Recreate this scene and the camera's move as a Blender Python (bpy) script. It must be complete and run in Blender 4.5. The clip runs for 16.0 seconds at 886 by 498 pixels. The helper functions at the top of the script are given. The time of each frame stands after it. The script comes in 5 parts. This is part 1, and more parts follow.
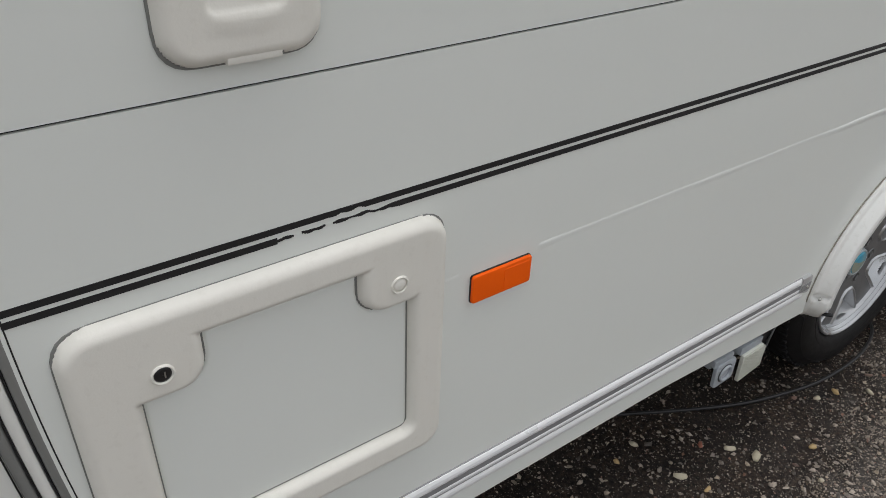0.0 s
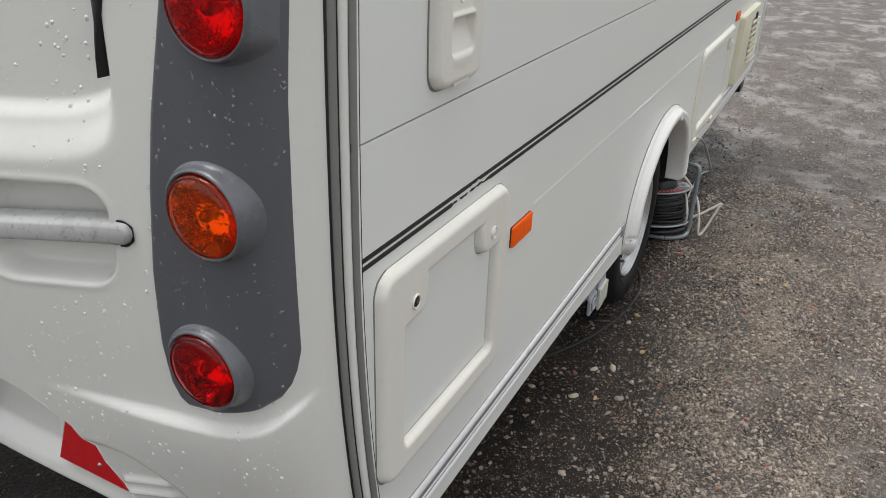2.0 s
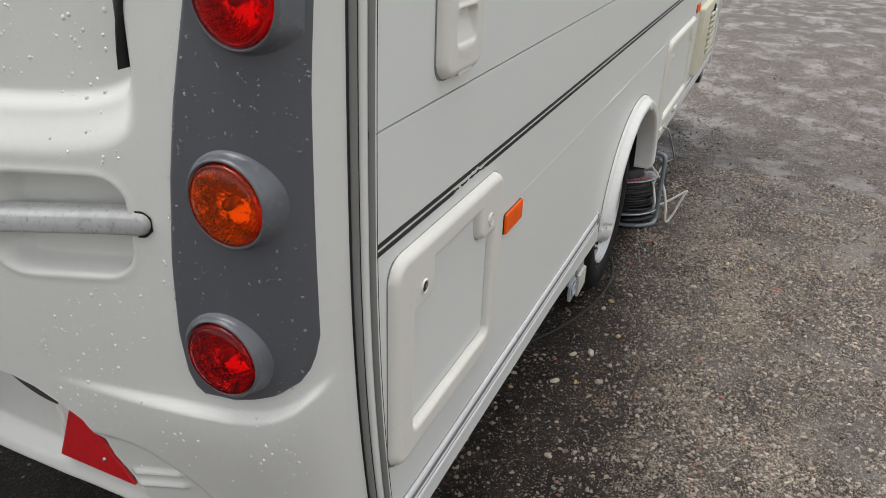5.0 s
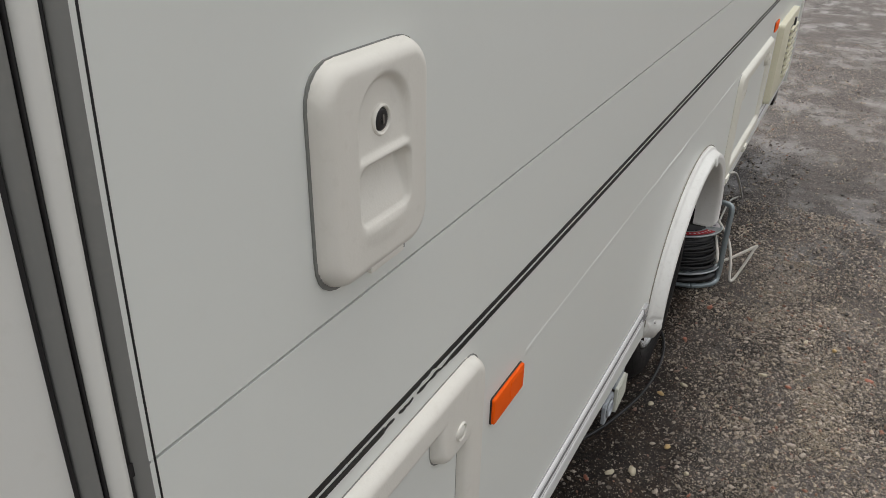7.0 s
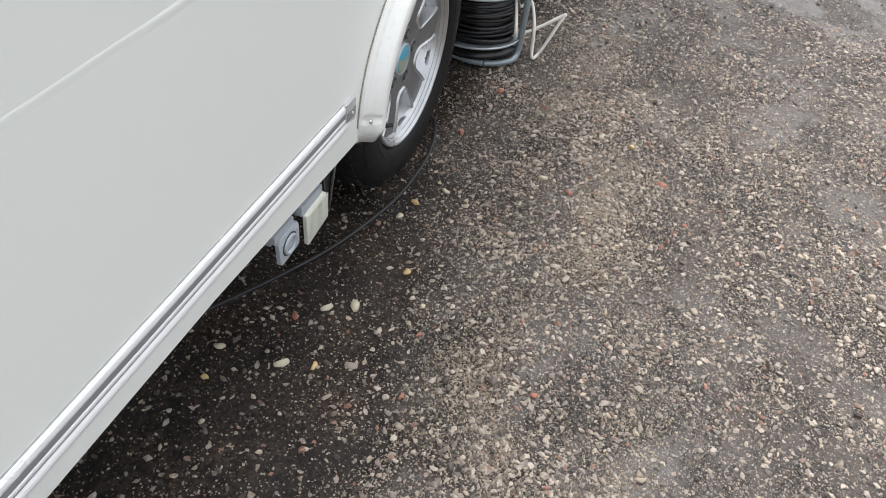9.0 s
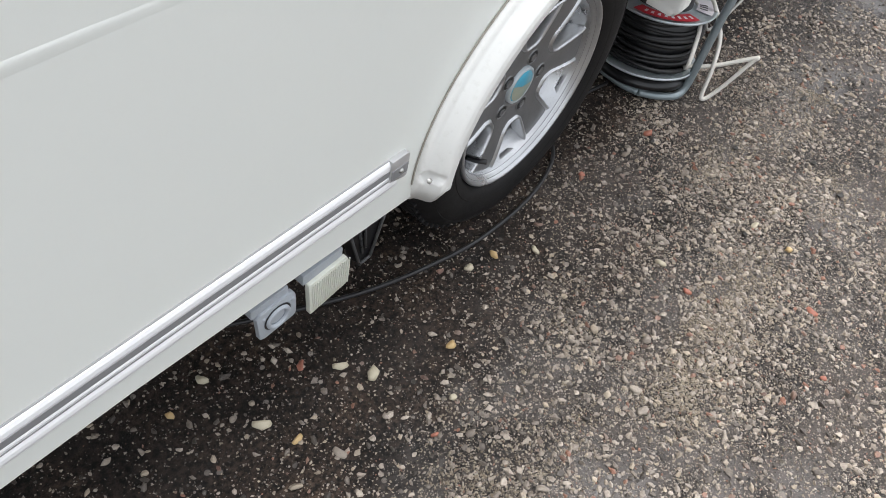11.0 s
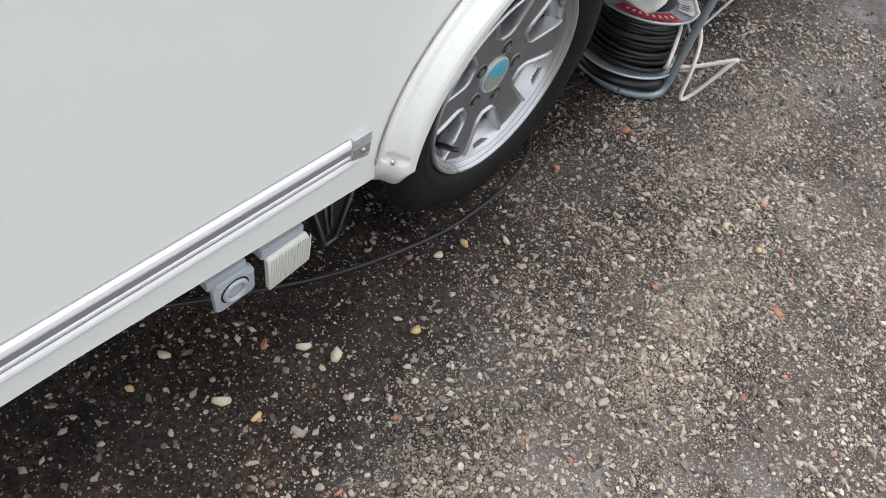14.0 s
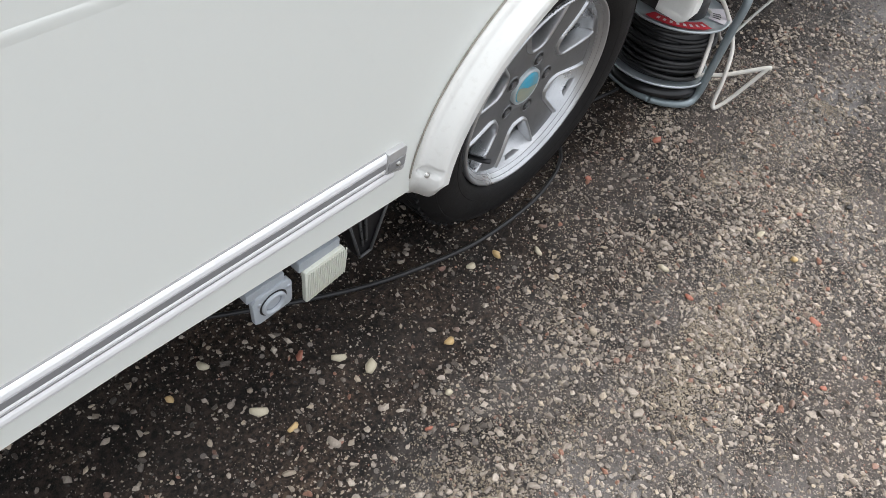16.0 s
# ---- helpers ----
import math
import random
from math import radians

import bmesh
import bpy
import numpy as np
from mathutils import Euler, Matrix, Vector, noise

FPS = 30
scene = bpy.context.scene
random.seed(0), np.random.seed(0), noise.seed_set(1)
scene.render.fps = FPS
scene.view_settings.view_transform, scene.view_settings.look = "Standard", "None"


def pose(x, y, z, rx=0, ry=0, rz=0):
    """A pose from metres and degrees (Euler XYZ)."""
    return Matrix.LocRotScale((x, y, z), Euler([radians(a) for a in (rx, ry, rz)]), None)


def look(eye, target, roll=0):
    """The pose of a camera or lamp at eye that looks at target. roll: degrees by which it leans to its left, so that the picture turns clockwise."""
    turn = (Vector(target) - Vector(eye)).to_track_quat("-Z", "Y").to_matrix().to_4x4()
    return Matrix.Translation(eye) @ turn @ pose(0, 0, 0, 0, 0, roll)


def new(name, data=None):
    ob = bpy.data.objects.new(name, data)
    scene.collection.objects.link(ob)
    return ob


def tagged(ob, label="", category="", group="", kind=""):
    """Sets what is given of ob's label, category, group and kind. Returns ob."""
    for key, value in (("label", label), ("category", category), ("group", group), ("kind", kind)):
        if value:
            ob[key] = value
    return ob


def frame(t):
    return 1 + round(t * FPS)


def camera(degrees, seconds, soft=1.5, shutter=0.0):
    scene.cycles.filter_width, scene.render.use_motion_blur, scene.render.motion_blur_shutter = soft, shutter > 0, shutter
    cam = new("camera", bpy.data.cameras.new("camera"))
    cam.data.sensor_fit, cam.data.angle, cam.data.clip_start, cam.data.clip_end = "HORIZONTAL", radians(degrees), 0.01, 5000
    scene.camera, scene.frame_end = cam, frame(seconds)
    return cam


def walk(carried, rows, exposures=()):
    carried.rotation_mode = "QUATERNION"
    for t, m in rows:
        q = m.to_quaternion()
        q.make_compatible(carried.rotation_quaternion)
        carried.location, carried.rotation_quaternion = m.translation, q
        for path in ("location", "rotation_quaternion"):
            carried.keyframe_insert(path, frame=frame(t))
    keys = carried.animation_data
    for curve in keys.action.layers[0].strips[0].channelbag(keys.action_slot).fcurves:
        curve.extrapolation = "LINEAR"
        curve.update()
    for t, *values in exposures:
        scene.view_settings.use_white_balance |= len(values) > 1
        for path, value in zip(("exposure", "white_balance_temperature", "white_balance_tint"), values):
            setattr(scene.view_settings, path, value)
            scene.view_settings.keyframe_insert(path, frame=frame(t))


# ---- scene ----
cam = camera(60.8, 16.0, soft=0.8)
PATH = [
    (0, (0.047, -0.008, 1.41), (1.053, 1.336, 0.322), 2.2),
    (0.5, (-0.168, 0.043, 1.447), (1.137, 1.194, 0.462), 3.0),
    (1, (-0.393, -0.056, 1.455), (1.101, 0.913, 0.545), 2.4),
    (1.5, (-0.547, 0.003, 1.46), (1.018, 0.884, 0.578), 1.4),
    (2, (-0.662, 0.127, 1.451), (0.937, 0.939, 0.566), 1.7),
    (2.5, (-0.721, 0.17, 1.471), (0.9, 0.941, 0.588), 2.2),
    (3, (-0.737, 0.172, 1.47), (0.896, 0.911, 0.582), 2.6),
    (3.5, (-0.738, 0.177, 1.462), (0.898, 0.905, 0.571), 2.8),
    (6, (-0.661, 0.176, 1.448), (0.984, 0.88, 0.554), 1.5),
    (6.5, (-0.325, 0.244, 1.476), (1.306, 0.991, 0.593), 1.0),
    (7, (-0.175, 0.29, 1.487), (1.392, 1.124, 0.566), 1.1),
    (7.5, (-0.129, 0.276, 1.411), (1.418, 0.95, 0.338), 2.5),
    (8, (0.061, 0.242, 1.326), (1.563, 0.588, 0.051), 7.0),
    (8.5, (0.295, 0.169, 1.271), (1.722, 0.561, -0.074), 7.7),
    (9, (0.452, 0.111, 1.271), (1.835, 0.482, -0.126), 9.1),
    (9.5, (0.616, 0.16, 1.253), (1.942, 0.509, -0.203), 11.8),
    (10, (0.755, 0.201, 1.225), (1.975, 0.681, -0.286), 12.3),
    (12.5, (0.928, 0.134, 1.207), (2.006, 0.773, -0.351), 16.4),
    (13, (0.921, 0.137, 1.213), (2.029, 0.742, -0.338), 18.0),
    (13.5, (0.915, 0.127, 1.214), (2.04, 0.722, -0.329), 18.2),
    (14, (0.903, 0.126, 1.21), (2.03, 0.72, -0.331), 17.8),
    (14.5, (0.897, 0.122, 1.217), (2.012, 0.739, -0.325), 16.5),
    (15, (0.895, 0.129, 1.216), (1.998, 0.76, -0.328), 15.9),
    (15.5, (0.896, 0.127, 1.215), (1.989, 0.777, -0.329), 15.1),
    (16, (0.894, 0.132, 1.217), (1.985, 0.796, -0.322), 14.7),
]
EXPOSURES = [(0, 0.96, 6450, 10), (1.0, 1.04, 6480, 10), (2.0, 1.13, 6490, 10), (3.5, 1.17, 6490, 10), (6.0, 1.08, 6500, 10), (6.5, 1.08, 6540, 10), (7.0, 0.92, 6620, 10), (7.5, 1.04, 6520, 10),
             (8.0, 1.24, 6400, 10), (9.0, 1.63, 6300, 10), (10.0, 1.63, 6290, 10), (12.5, 1.69, 6280, 10), (16, 1.68, 6280, 10)]
walk(cam, [(t, look(eye, target, roll)) for t, eye, target, roll in PATH], EXPOSURES)

# ---- light: an overcast sky ----
world = bpy.data.worlds.new("overcast")
scene.world = world
world.use_nodes = True
wn = world.node_tree
wn.nodes.clear()
sky = wn.nodes.new("ShaderNodeTexSky")
sky.sky_type = "NISHITA"
sky.sun_disc = False
sky.sun_elevation, sky.sun_rotation = radians(75), radians(32)
sky.air_density, sky.dust_density, sky.ozone_density = 1.0, 4.0, 1.0
grey = wn.nodes.new("ShaderNodeHueSaturation")
grey.inputs["Saturation"].default_value = 0.13
back = wn.nodes.new("ShaderNodeBackground")
back.inputs["Strength"].default_value = 0.13
out = wn.nodes.new("ShaderNodeOutputWorld")
wn.links.new(sky.outputs[0], grey.inputs["Color"])
wn.links.new(grey.outputs[0], back.inputs["Color"])
wn.links.new(back.outputs[0], out.inputs[0])
sun_data = bpy.data.lights.new("sun", "SUN")
sun_data.energy, sun_data.angle, sun_data.color = 1.5, radians(50), (1.0, 0.985, 0.965)
sun = new("sun", sun_data)
sun.matrix_world = look((0.7, 1.1, 5.0), (0.0, 0.0, 0.0))


# ---- materials ----
def nodes_of(name):
    m = bpy.data.materials.new(name)
    m.use_nodes = True
    return m, m.node_tree, m.node_tree.nodes["Principled BSDF"]


def noise_tex(nt, scale, detail=4.0, rough=0.55, coord="Object", stretch=None):
    tc = nt.nodes.new("ShaderNodeTexCoord")
    n = nt.nodes.new("ShaderNodeTexNoise")
    n.inputs["Scale"].default_value, n.inputs["Detail"].default_value, n.inputs["Roughness"].default_value = scale, detail, rough
    if stretch:
        mp = nt.nodes.new("ShaderNodeMapping")
        mp.inputs["Scale"].default_value = stretch
        nt.links.new(tc.outputs[coord], mp.inputs[0])
        nt.links.new(mp.outputs[0], n.inputs["Vector"])
    else:
        nt.links.new(tc.outputs[coord], n.inputs["Vector"])
    return n


def ramp(nt, src, stops):
    r = nt.nodes.new("ShaderNodeValToRGB")
    el = r.color_ramp.elements
    while len(el) < len(stops):
        el.new(0.5)
    for e, (p, c) in zip(el, stops):
        e.position = p
        e.color = (*c, 1) if len(c) == 3 else c
    nt.links.new(src, r.inputs[0])
    return r


def mix(nt, fac, a, b, mode="MIX"):
    m = nt.nodes.new("ShaderNodeMix")
    m.data_type, m.blend_type = "RGBA", mode
    for sock, v in ((m.inputs[0], fac), (m.inputs[6], a), (m.inputs[7], b)):
        if isinstance(v, bpy.types.NodeSocket):
            nt.links.new(v, sock)
        elif isinstance(v, (int, float)):
            sock.default_value = v
        else:
            sock.default_value = (*v, 1)
    return m.outputs[2]


def bump(nt, bsdf, height, strength, dist, prev=None):
    b = nt.nodes.new("ShaderNodeBump")
    b.inputs["Strength"].default_value, b.inputs["Distance"].default_value = strength, dist
    nt.links.new(height, b.inputs["Height"])
    if prev:
        nt.links.new(prev, b.inputs["Normal"])
    nt.links.new(b.outputs[0], bsdf.inputs["Normal"])
    return b.outputs[0]


def paint(name, col, rough=0.35, dirt=(0.45, 0.43, 0.38), amount=0.25, coat=0.0, wave=0.0, metal=0.0, scale=3.0, grain=0.0, streak=True, rvar=0.3):
    """Painted or moulded surface with dirt in two scales, faint streaks and some relief."""
    m, nt, b = nodes_of(name)
    big = noise_tex(nt, scale, 5, 0.6)
    fine = noise_tex(nt, scale * 28, 3, 0.6)
    run = noise_tex(nt, 6.0, 4, 0.6, stretch=(9, 9, 0.8)) if streak else fine
    r1 = ramp(nt, big.outputs[0], [(0.42, (0, 0, 0)), (0.75, (1, 1, 1))])
    r2 = ramp(nt, fine.outputs[0], [(0.56, (0, 0, 0)), (0.8, (1, 1, 1))])
    r3 = ramp(nt, run.outputs[0], [(0.5, (0, 0, 0)), (0.8, (1, 1, 1))])
    f1 = nt.nodes.new("ShaderNodeMath")
    f1.operation = "MULTIPLY"
    nt.links.new(r1.outputs[0], f1.inputs[0])
    f1.inputs[1].default_value = amount * 0.6
    c = mix(nt, f1.outputs[0], col, dirt)
    f2 = nt.nodes.new("ShaderNodeMath")
    f2.operation = "MULTIPLY"
    nt.links.new(r2.outputs[0], f2.inputs[0])
    f2.inputs[1].default_value = amount
    c = mix(nt, f2.outputs[0], c, dirt)
    f3 = nt.nodes.new("ShaderNodeMath")
    f3.operation = "MULTIPLY"
    nt.links.new(r3.outputs[0], f3.inputs[0])
    f3.inputs[1].default_value = amount * 0.45
    c = mix(nt, f3.outputs[0], c, dirt)
    nt.links.new(c, b.inputs["Base Color"])
    rr = ramp(nt, big.outputs[0], [(0.3, (rough * (1 - rvar * 0.6),) * 3), (0.75, (min(1, rough * (1 + rvar)),) * 3)])
    nt.links.new(rr.outputs[0], b.inputs["Roughness"])
    b.inputs["Metallic"].default_value = metal
    b.inputs["Coat Weight"].default_value = coat
    b.inputs["Coat Roughness"].default_value = 0.08
    prev = None
    if wave:
        w = noise_tex(nt, 2.2, 1.5, 0.4)
        prev = bump(nt, b, w.outputs[0], 0.5, wave)
    if grain:
        g = noise_tex(nt, 420, 2, 0.6)
        bump(nt, b, g.outputs[0], 0.35, grain, prev)
    return m


WHITE = paint("side_paint", (0.735, 0.755, 0.715), 0.33, (0.5, 0.5, 0.47), 0.03, rvar=0.02)
SHELL = paint("rear_moulding", (0.742, 0.742, 0.700), 0.26, (0.42, 0.40, 0.32), 0.09, coat=0.25, rvar=0.02)
PLASTIC = paint("cream_plastic", (0.755, 0.735, 0.672), 0.42, (0.45, 0.41, 0.33), 0.14, grain=0.0004)
YELLOWED = paint("yellowed_plastic", (0.72, 0.69, 0.53), 0.45, (0.4, 0.34, 0.2), 0.22, grain=0.0004)
ARCH = paint("arch_plastic", (0.78, 0.78, 0.75), 0.36, (0.36, 0.34, 0.28), 0.2)
DARKGREY = paint("lamp_panel_plastic", (0.106, 0.110, 0.120), 0.30, (0.10, 0.10, 0.105), 0.3, grain=0.0003, rvar=0.05)
BEZEL = paint("bezel_plastic", (0.125, 0.132, 0.145), 0.27, (0.24, 0.24, 0.25), 0.35)
RUBBER = paint("trim_rubber", (0.195, 0.198, 0.188), 0.42, (0.24, 0.235, 0.215), 0.5)
BLACKR = paint("black_rubber", (0.010, 0.010, 0.011), 0.5, (0.035, 0.032, 0.028), 0.4)
TYRE = paint("tyre_rubber", (0.009, 0.009, 0.0095), 0.55, (0.03, 0.026, 0.023), 0.4, grain=0.0008, scale=9)
BLACK = paint("black_plastic", (0.008, 0.008, 0.009), 0.35, (0.03, 0.03, 0.03), 0.3)
STRIPE = paint("black_stripe", (0.007, 0.007, 0.008), 0.55, (0.03, 0.03, 0.03), 0.2)
ALU = paint("aluminium", (0.84, 0.845, 0.85), 0.32, (0.6, 0.6, 0.59), 0.2, metal=0.12, scale=8)
CAPM = paint("cap_metal", (0.50, 0.50, 0.505), 0.34, (0.3, 0.3, 0.29), 0.3, metal=0.5, scale=20)
ALUD = paint("rail_insert", (0.22, 0.222, 0.225), 0.5, (0.15, 0.15, 0.145), 0.3)
RAILG = paint("rail_groove", (0.36, 0.362, 0.365), 0.45, (0.2, 0.2, 0.19), 0.3, metal=0.4)
RIM = paint("rim_paint", (0.20, 0.203, 0.208), 0.36, (0.10, 0.095, 0.09), 0.45, metal=0.5, scale=9, coat=0.2)
RIMB = paint("rim_bright", (0.56, 0.57, 0.58), 0.30, (0.25, 0.24, 0.23), 0.4, metal=0.8, scale=9)
STEEL = paint("galvanised_steel", (0.50, 0.55, 0.565), 0.42, (0.32, 0.34, 0.34), 0.35, metal=0.4, scale=12)
TUBE = paint("painted_tube", (0.25, 0.295, 0.31), 0.38, (0.1, 0.1, 0.1), 0.35, metal=0.35, scale=12)
CABLE = paint("white_cable", (0.68, 0.655, 0.60), 0.45, (0.34, 0.3, 0.24), 0.35, scale=12)
CABLEG = paint("grey_cable", (0.42, 0.41, 0.38), 0.5, (0.2, 0.19, 0.17), 0.4, scale=12)
GREYP = paint("grey_outlet_plastic", (0.36, 0.39, 0.42), 0.42, (0.22, 0.22, 0.21), 0.35, scale=14)
OFFW = paint("ribbed_plastic", (0.62, 0.63, 0.56), 0.48, (0.33, 0.33, 0.24), 0.4, scale=14)
AMBER = paint("amber_reflector", (0.95, 0.118, 0.0), 0.5, (0.8, 0.08, 0.0), 0.3, scale=20, rvar=0.1)
AMBER.node_tree.nodes["Principled BSDF"].inputs["Specular IOR Level"].default_value = 0.2
REDREF = paint("red_reflector", (0.62, 0.006, 0.012), 0.45, (0.4, 0.006, 0.008), 0.2, scale=20)
REDLAB = paint("red_sticker", (0.55, 0.03, 0.045), 0.4, (0.3, 0.05, 0.05), 0.3, scale=20)
WHITELAB = paint("white_sticker", (0.78, 0.74, 0.76), 0.4, (0.5, 0.45, 0.45), 0.3, scale=20)
BLUECAP = paint("cap_blue", (0.05, 0.36, 0.52), 0.35, (0.30, 0.27, 0.20), 0.9, scale=26)
SMOKED = paint("smoked_plastic", (0.085, 0.088, 0.09), 0.3, (0.16, 0.16, 0.155), 0.5, scale=40)
SANDCAP = paint("cap_sand", (0.33, 0.33, 0.24), 0.4, (0.12, 0.27, 0.31), 0.8, scale=22)
UNDER = paint("underbody", (0.03, 0.029, 0.028), 0.8, (0.06, 0.05, 0.045), 0.5)
CREAM = paint("aged_cream_plastic", (0.75, 0.735, 0.65), 0.42, (0.45, 0.4, 0.28), 0.18, grain=0.0004)
CHROME = paint("lock_metal", (0.5, 0.49, 0.46), 0.3, (0.2, 0.2, 0.2), 0.3, metal=0.9, scale=30)
ROOM = paint("wall_core", (0.4, 0.4, 0.4), 0.8)


def lens_material(name, col, body):
    """Clear coloured plastic: tinted see-through, some body colour, and gloss on top."""
    m, nt, b = nodes_of(name)
    nt.nodes.remove(b)
    outp = nt.nodes["Material Output"]
    tint = nt.nodes.new("ShaderNodeBsdfTransparent")
    tint.inputs[0].default_value = (*col, 1)
    dif = nt.nodes.new("ShaderNodeBsdfDiffuse")
    dif.inputs[0].default_value = (*body, 1)
    gl = nt.nodes.new("ShaderNodeBsdfGlossy")
    gl.inputs["Roughness"].default_value = 0.08
    v = nt.nodes.new("ShaderNodeTexVoronoi")
    v.inputs["Scale"].default_value = 120
    tc = nt.nodes.new("ShaderNodeTexCoord")
    nt.links.new(tc.outputs["Object"], v.inputs["Vector"])
    bp = nt.nodes.new("ShaderNodeBump")
    bp.inputs["Strength"].default_value, bp.inputs["Distance"].default_value = 0.2, 0.001
    nt.links.new(v.outputs["Distance"], bp.inputs["Height"])
    nt.links.new(bp.outputs[0], gl.inputs["Normal"])
    m1 = nt.nodes.new("ShaderNodeMixShader")
    m1.inputs[0].default_value = 0.04
    nt.links.new(tint.outputs[0], m1.inputs[1])
    nt.links.new(dif.outputs[0], m1.inputs[2])
    fr = nt.nodes.new("ShaderNodeFresnel")
    fr.inputs[0].default_value = 1.45
    m2 = nt.nodes.new("ShaderNodeMixShader")
    nt.links.new(fr.outputs[0], m2.inputs[0])
    nt.links.new(m1.outputs[0], m2.inputs[1])
    nt.links.new(gl.outputs[0], m2.inputs[2])
    nt.links.new(m2.outputs[0], outp.inputs[0])
    return m


LENSR = lens_material("red_lens", (0.92, 0.018, 0.03), (0.6, 0.006, 0.01))
LENSO = lens_material("amber_lens", (1.0, 0.26, 0.008), (0.9, 0.14, 0.004))


def reflector_material():
    m, nt, b = nodes_of("lamp_reflector")
    b.inputs["Base Color"].default_value = (0.95, 0.95, 0.95, 1)
    b.inputs["Metallic"].default_value = 0.95
    b.inputs["Roughness"].default_value = 0.12
    w = nt.nodes.new("ShaderNodeTexVoronoi")
    w.inputs["Scale"].default_value = 150
    w.distance = "CHEBYCHEV"
    w.inputs["Randomness"].default_value = 0.25
    tc = nt.nodes.new("ShaderNodeTexCoord")
    nt.links.new(tc.outputs["Object"], w.inputs["Vector"])
    soft = noise_tex(nt, 55, 2, 0.5)
    n = bump(nt, b, w.outputs["Distance"], 0.35, 0.0022)
    bump(nt, b, soft.outputs[0], 0.6, 0.008, n)
    return m


BOWL = reflector_material()


TYRE.node_tree.nodes["Principled BSDF"].inputs["Specular IOR Level"].default_value = 0.22


def water_material(ior, clear=1.0):
    m, nt, b = nodes_of("water_drop")
    b.inputs["Base Color"].default_value = (0.93, 0.95, 0.97, 1)
    b.inputs["Roughness"].default_value = 0.02
    b.inputs["Transmission Weight"].default_value = clear
    b.inputs["IOR"].default_value = ior
    return m


# partly white, not fully clear: stands in for light gathered under the drops
WATER = water_material(1.33, 0.85)
# opaque drops in the moulding's own colour, painted pale in place of refracted light
PALEDROP = paint("opaque_drop", (0.76, 0.765, 0.735), 0.05, (0.62, 0.62, 0.6), 0.1, streak=False)


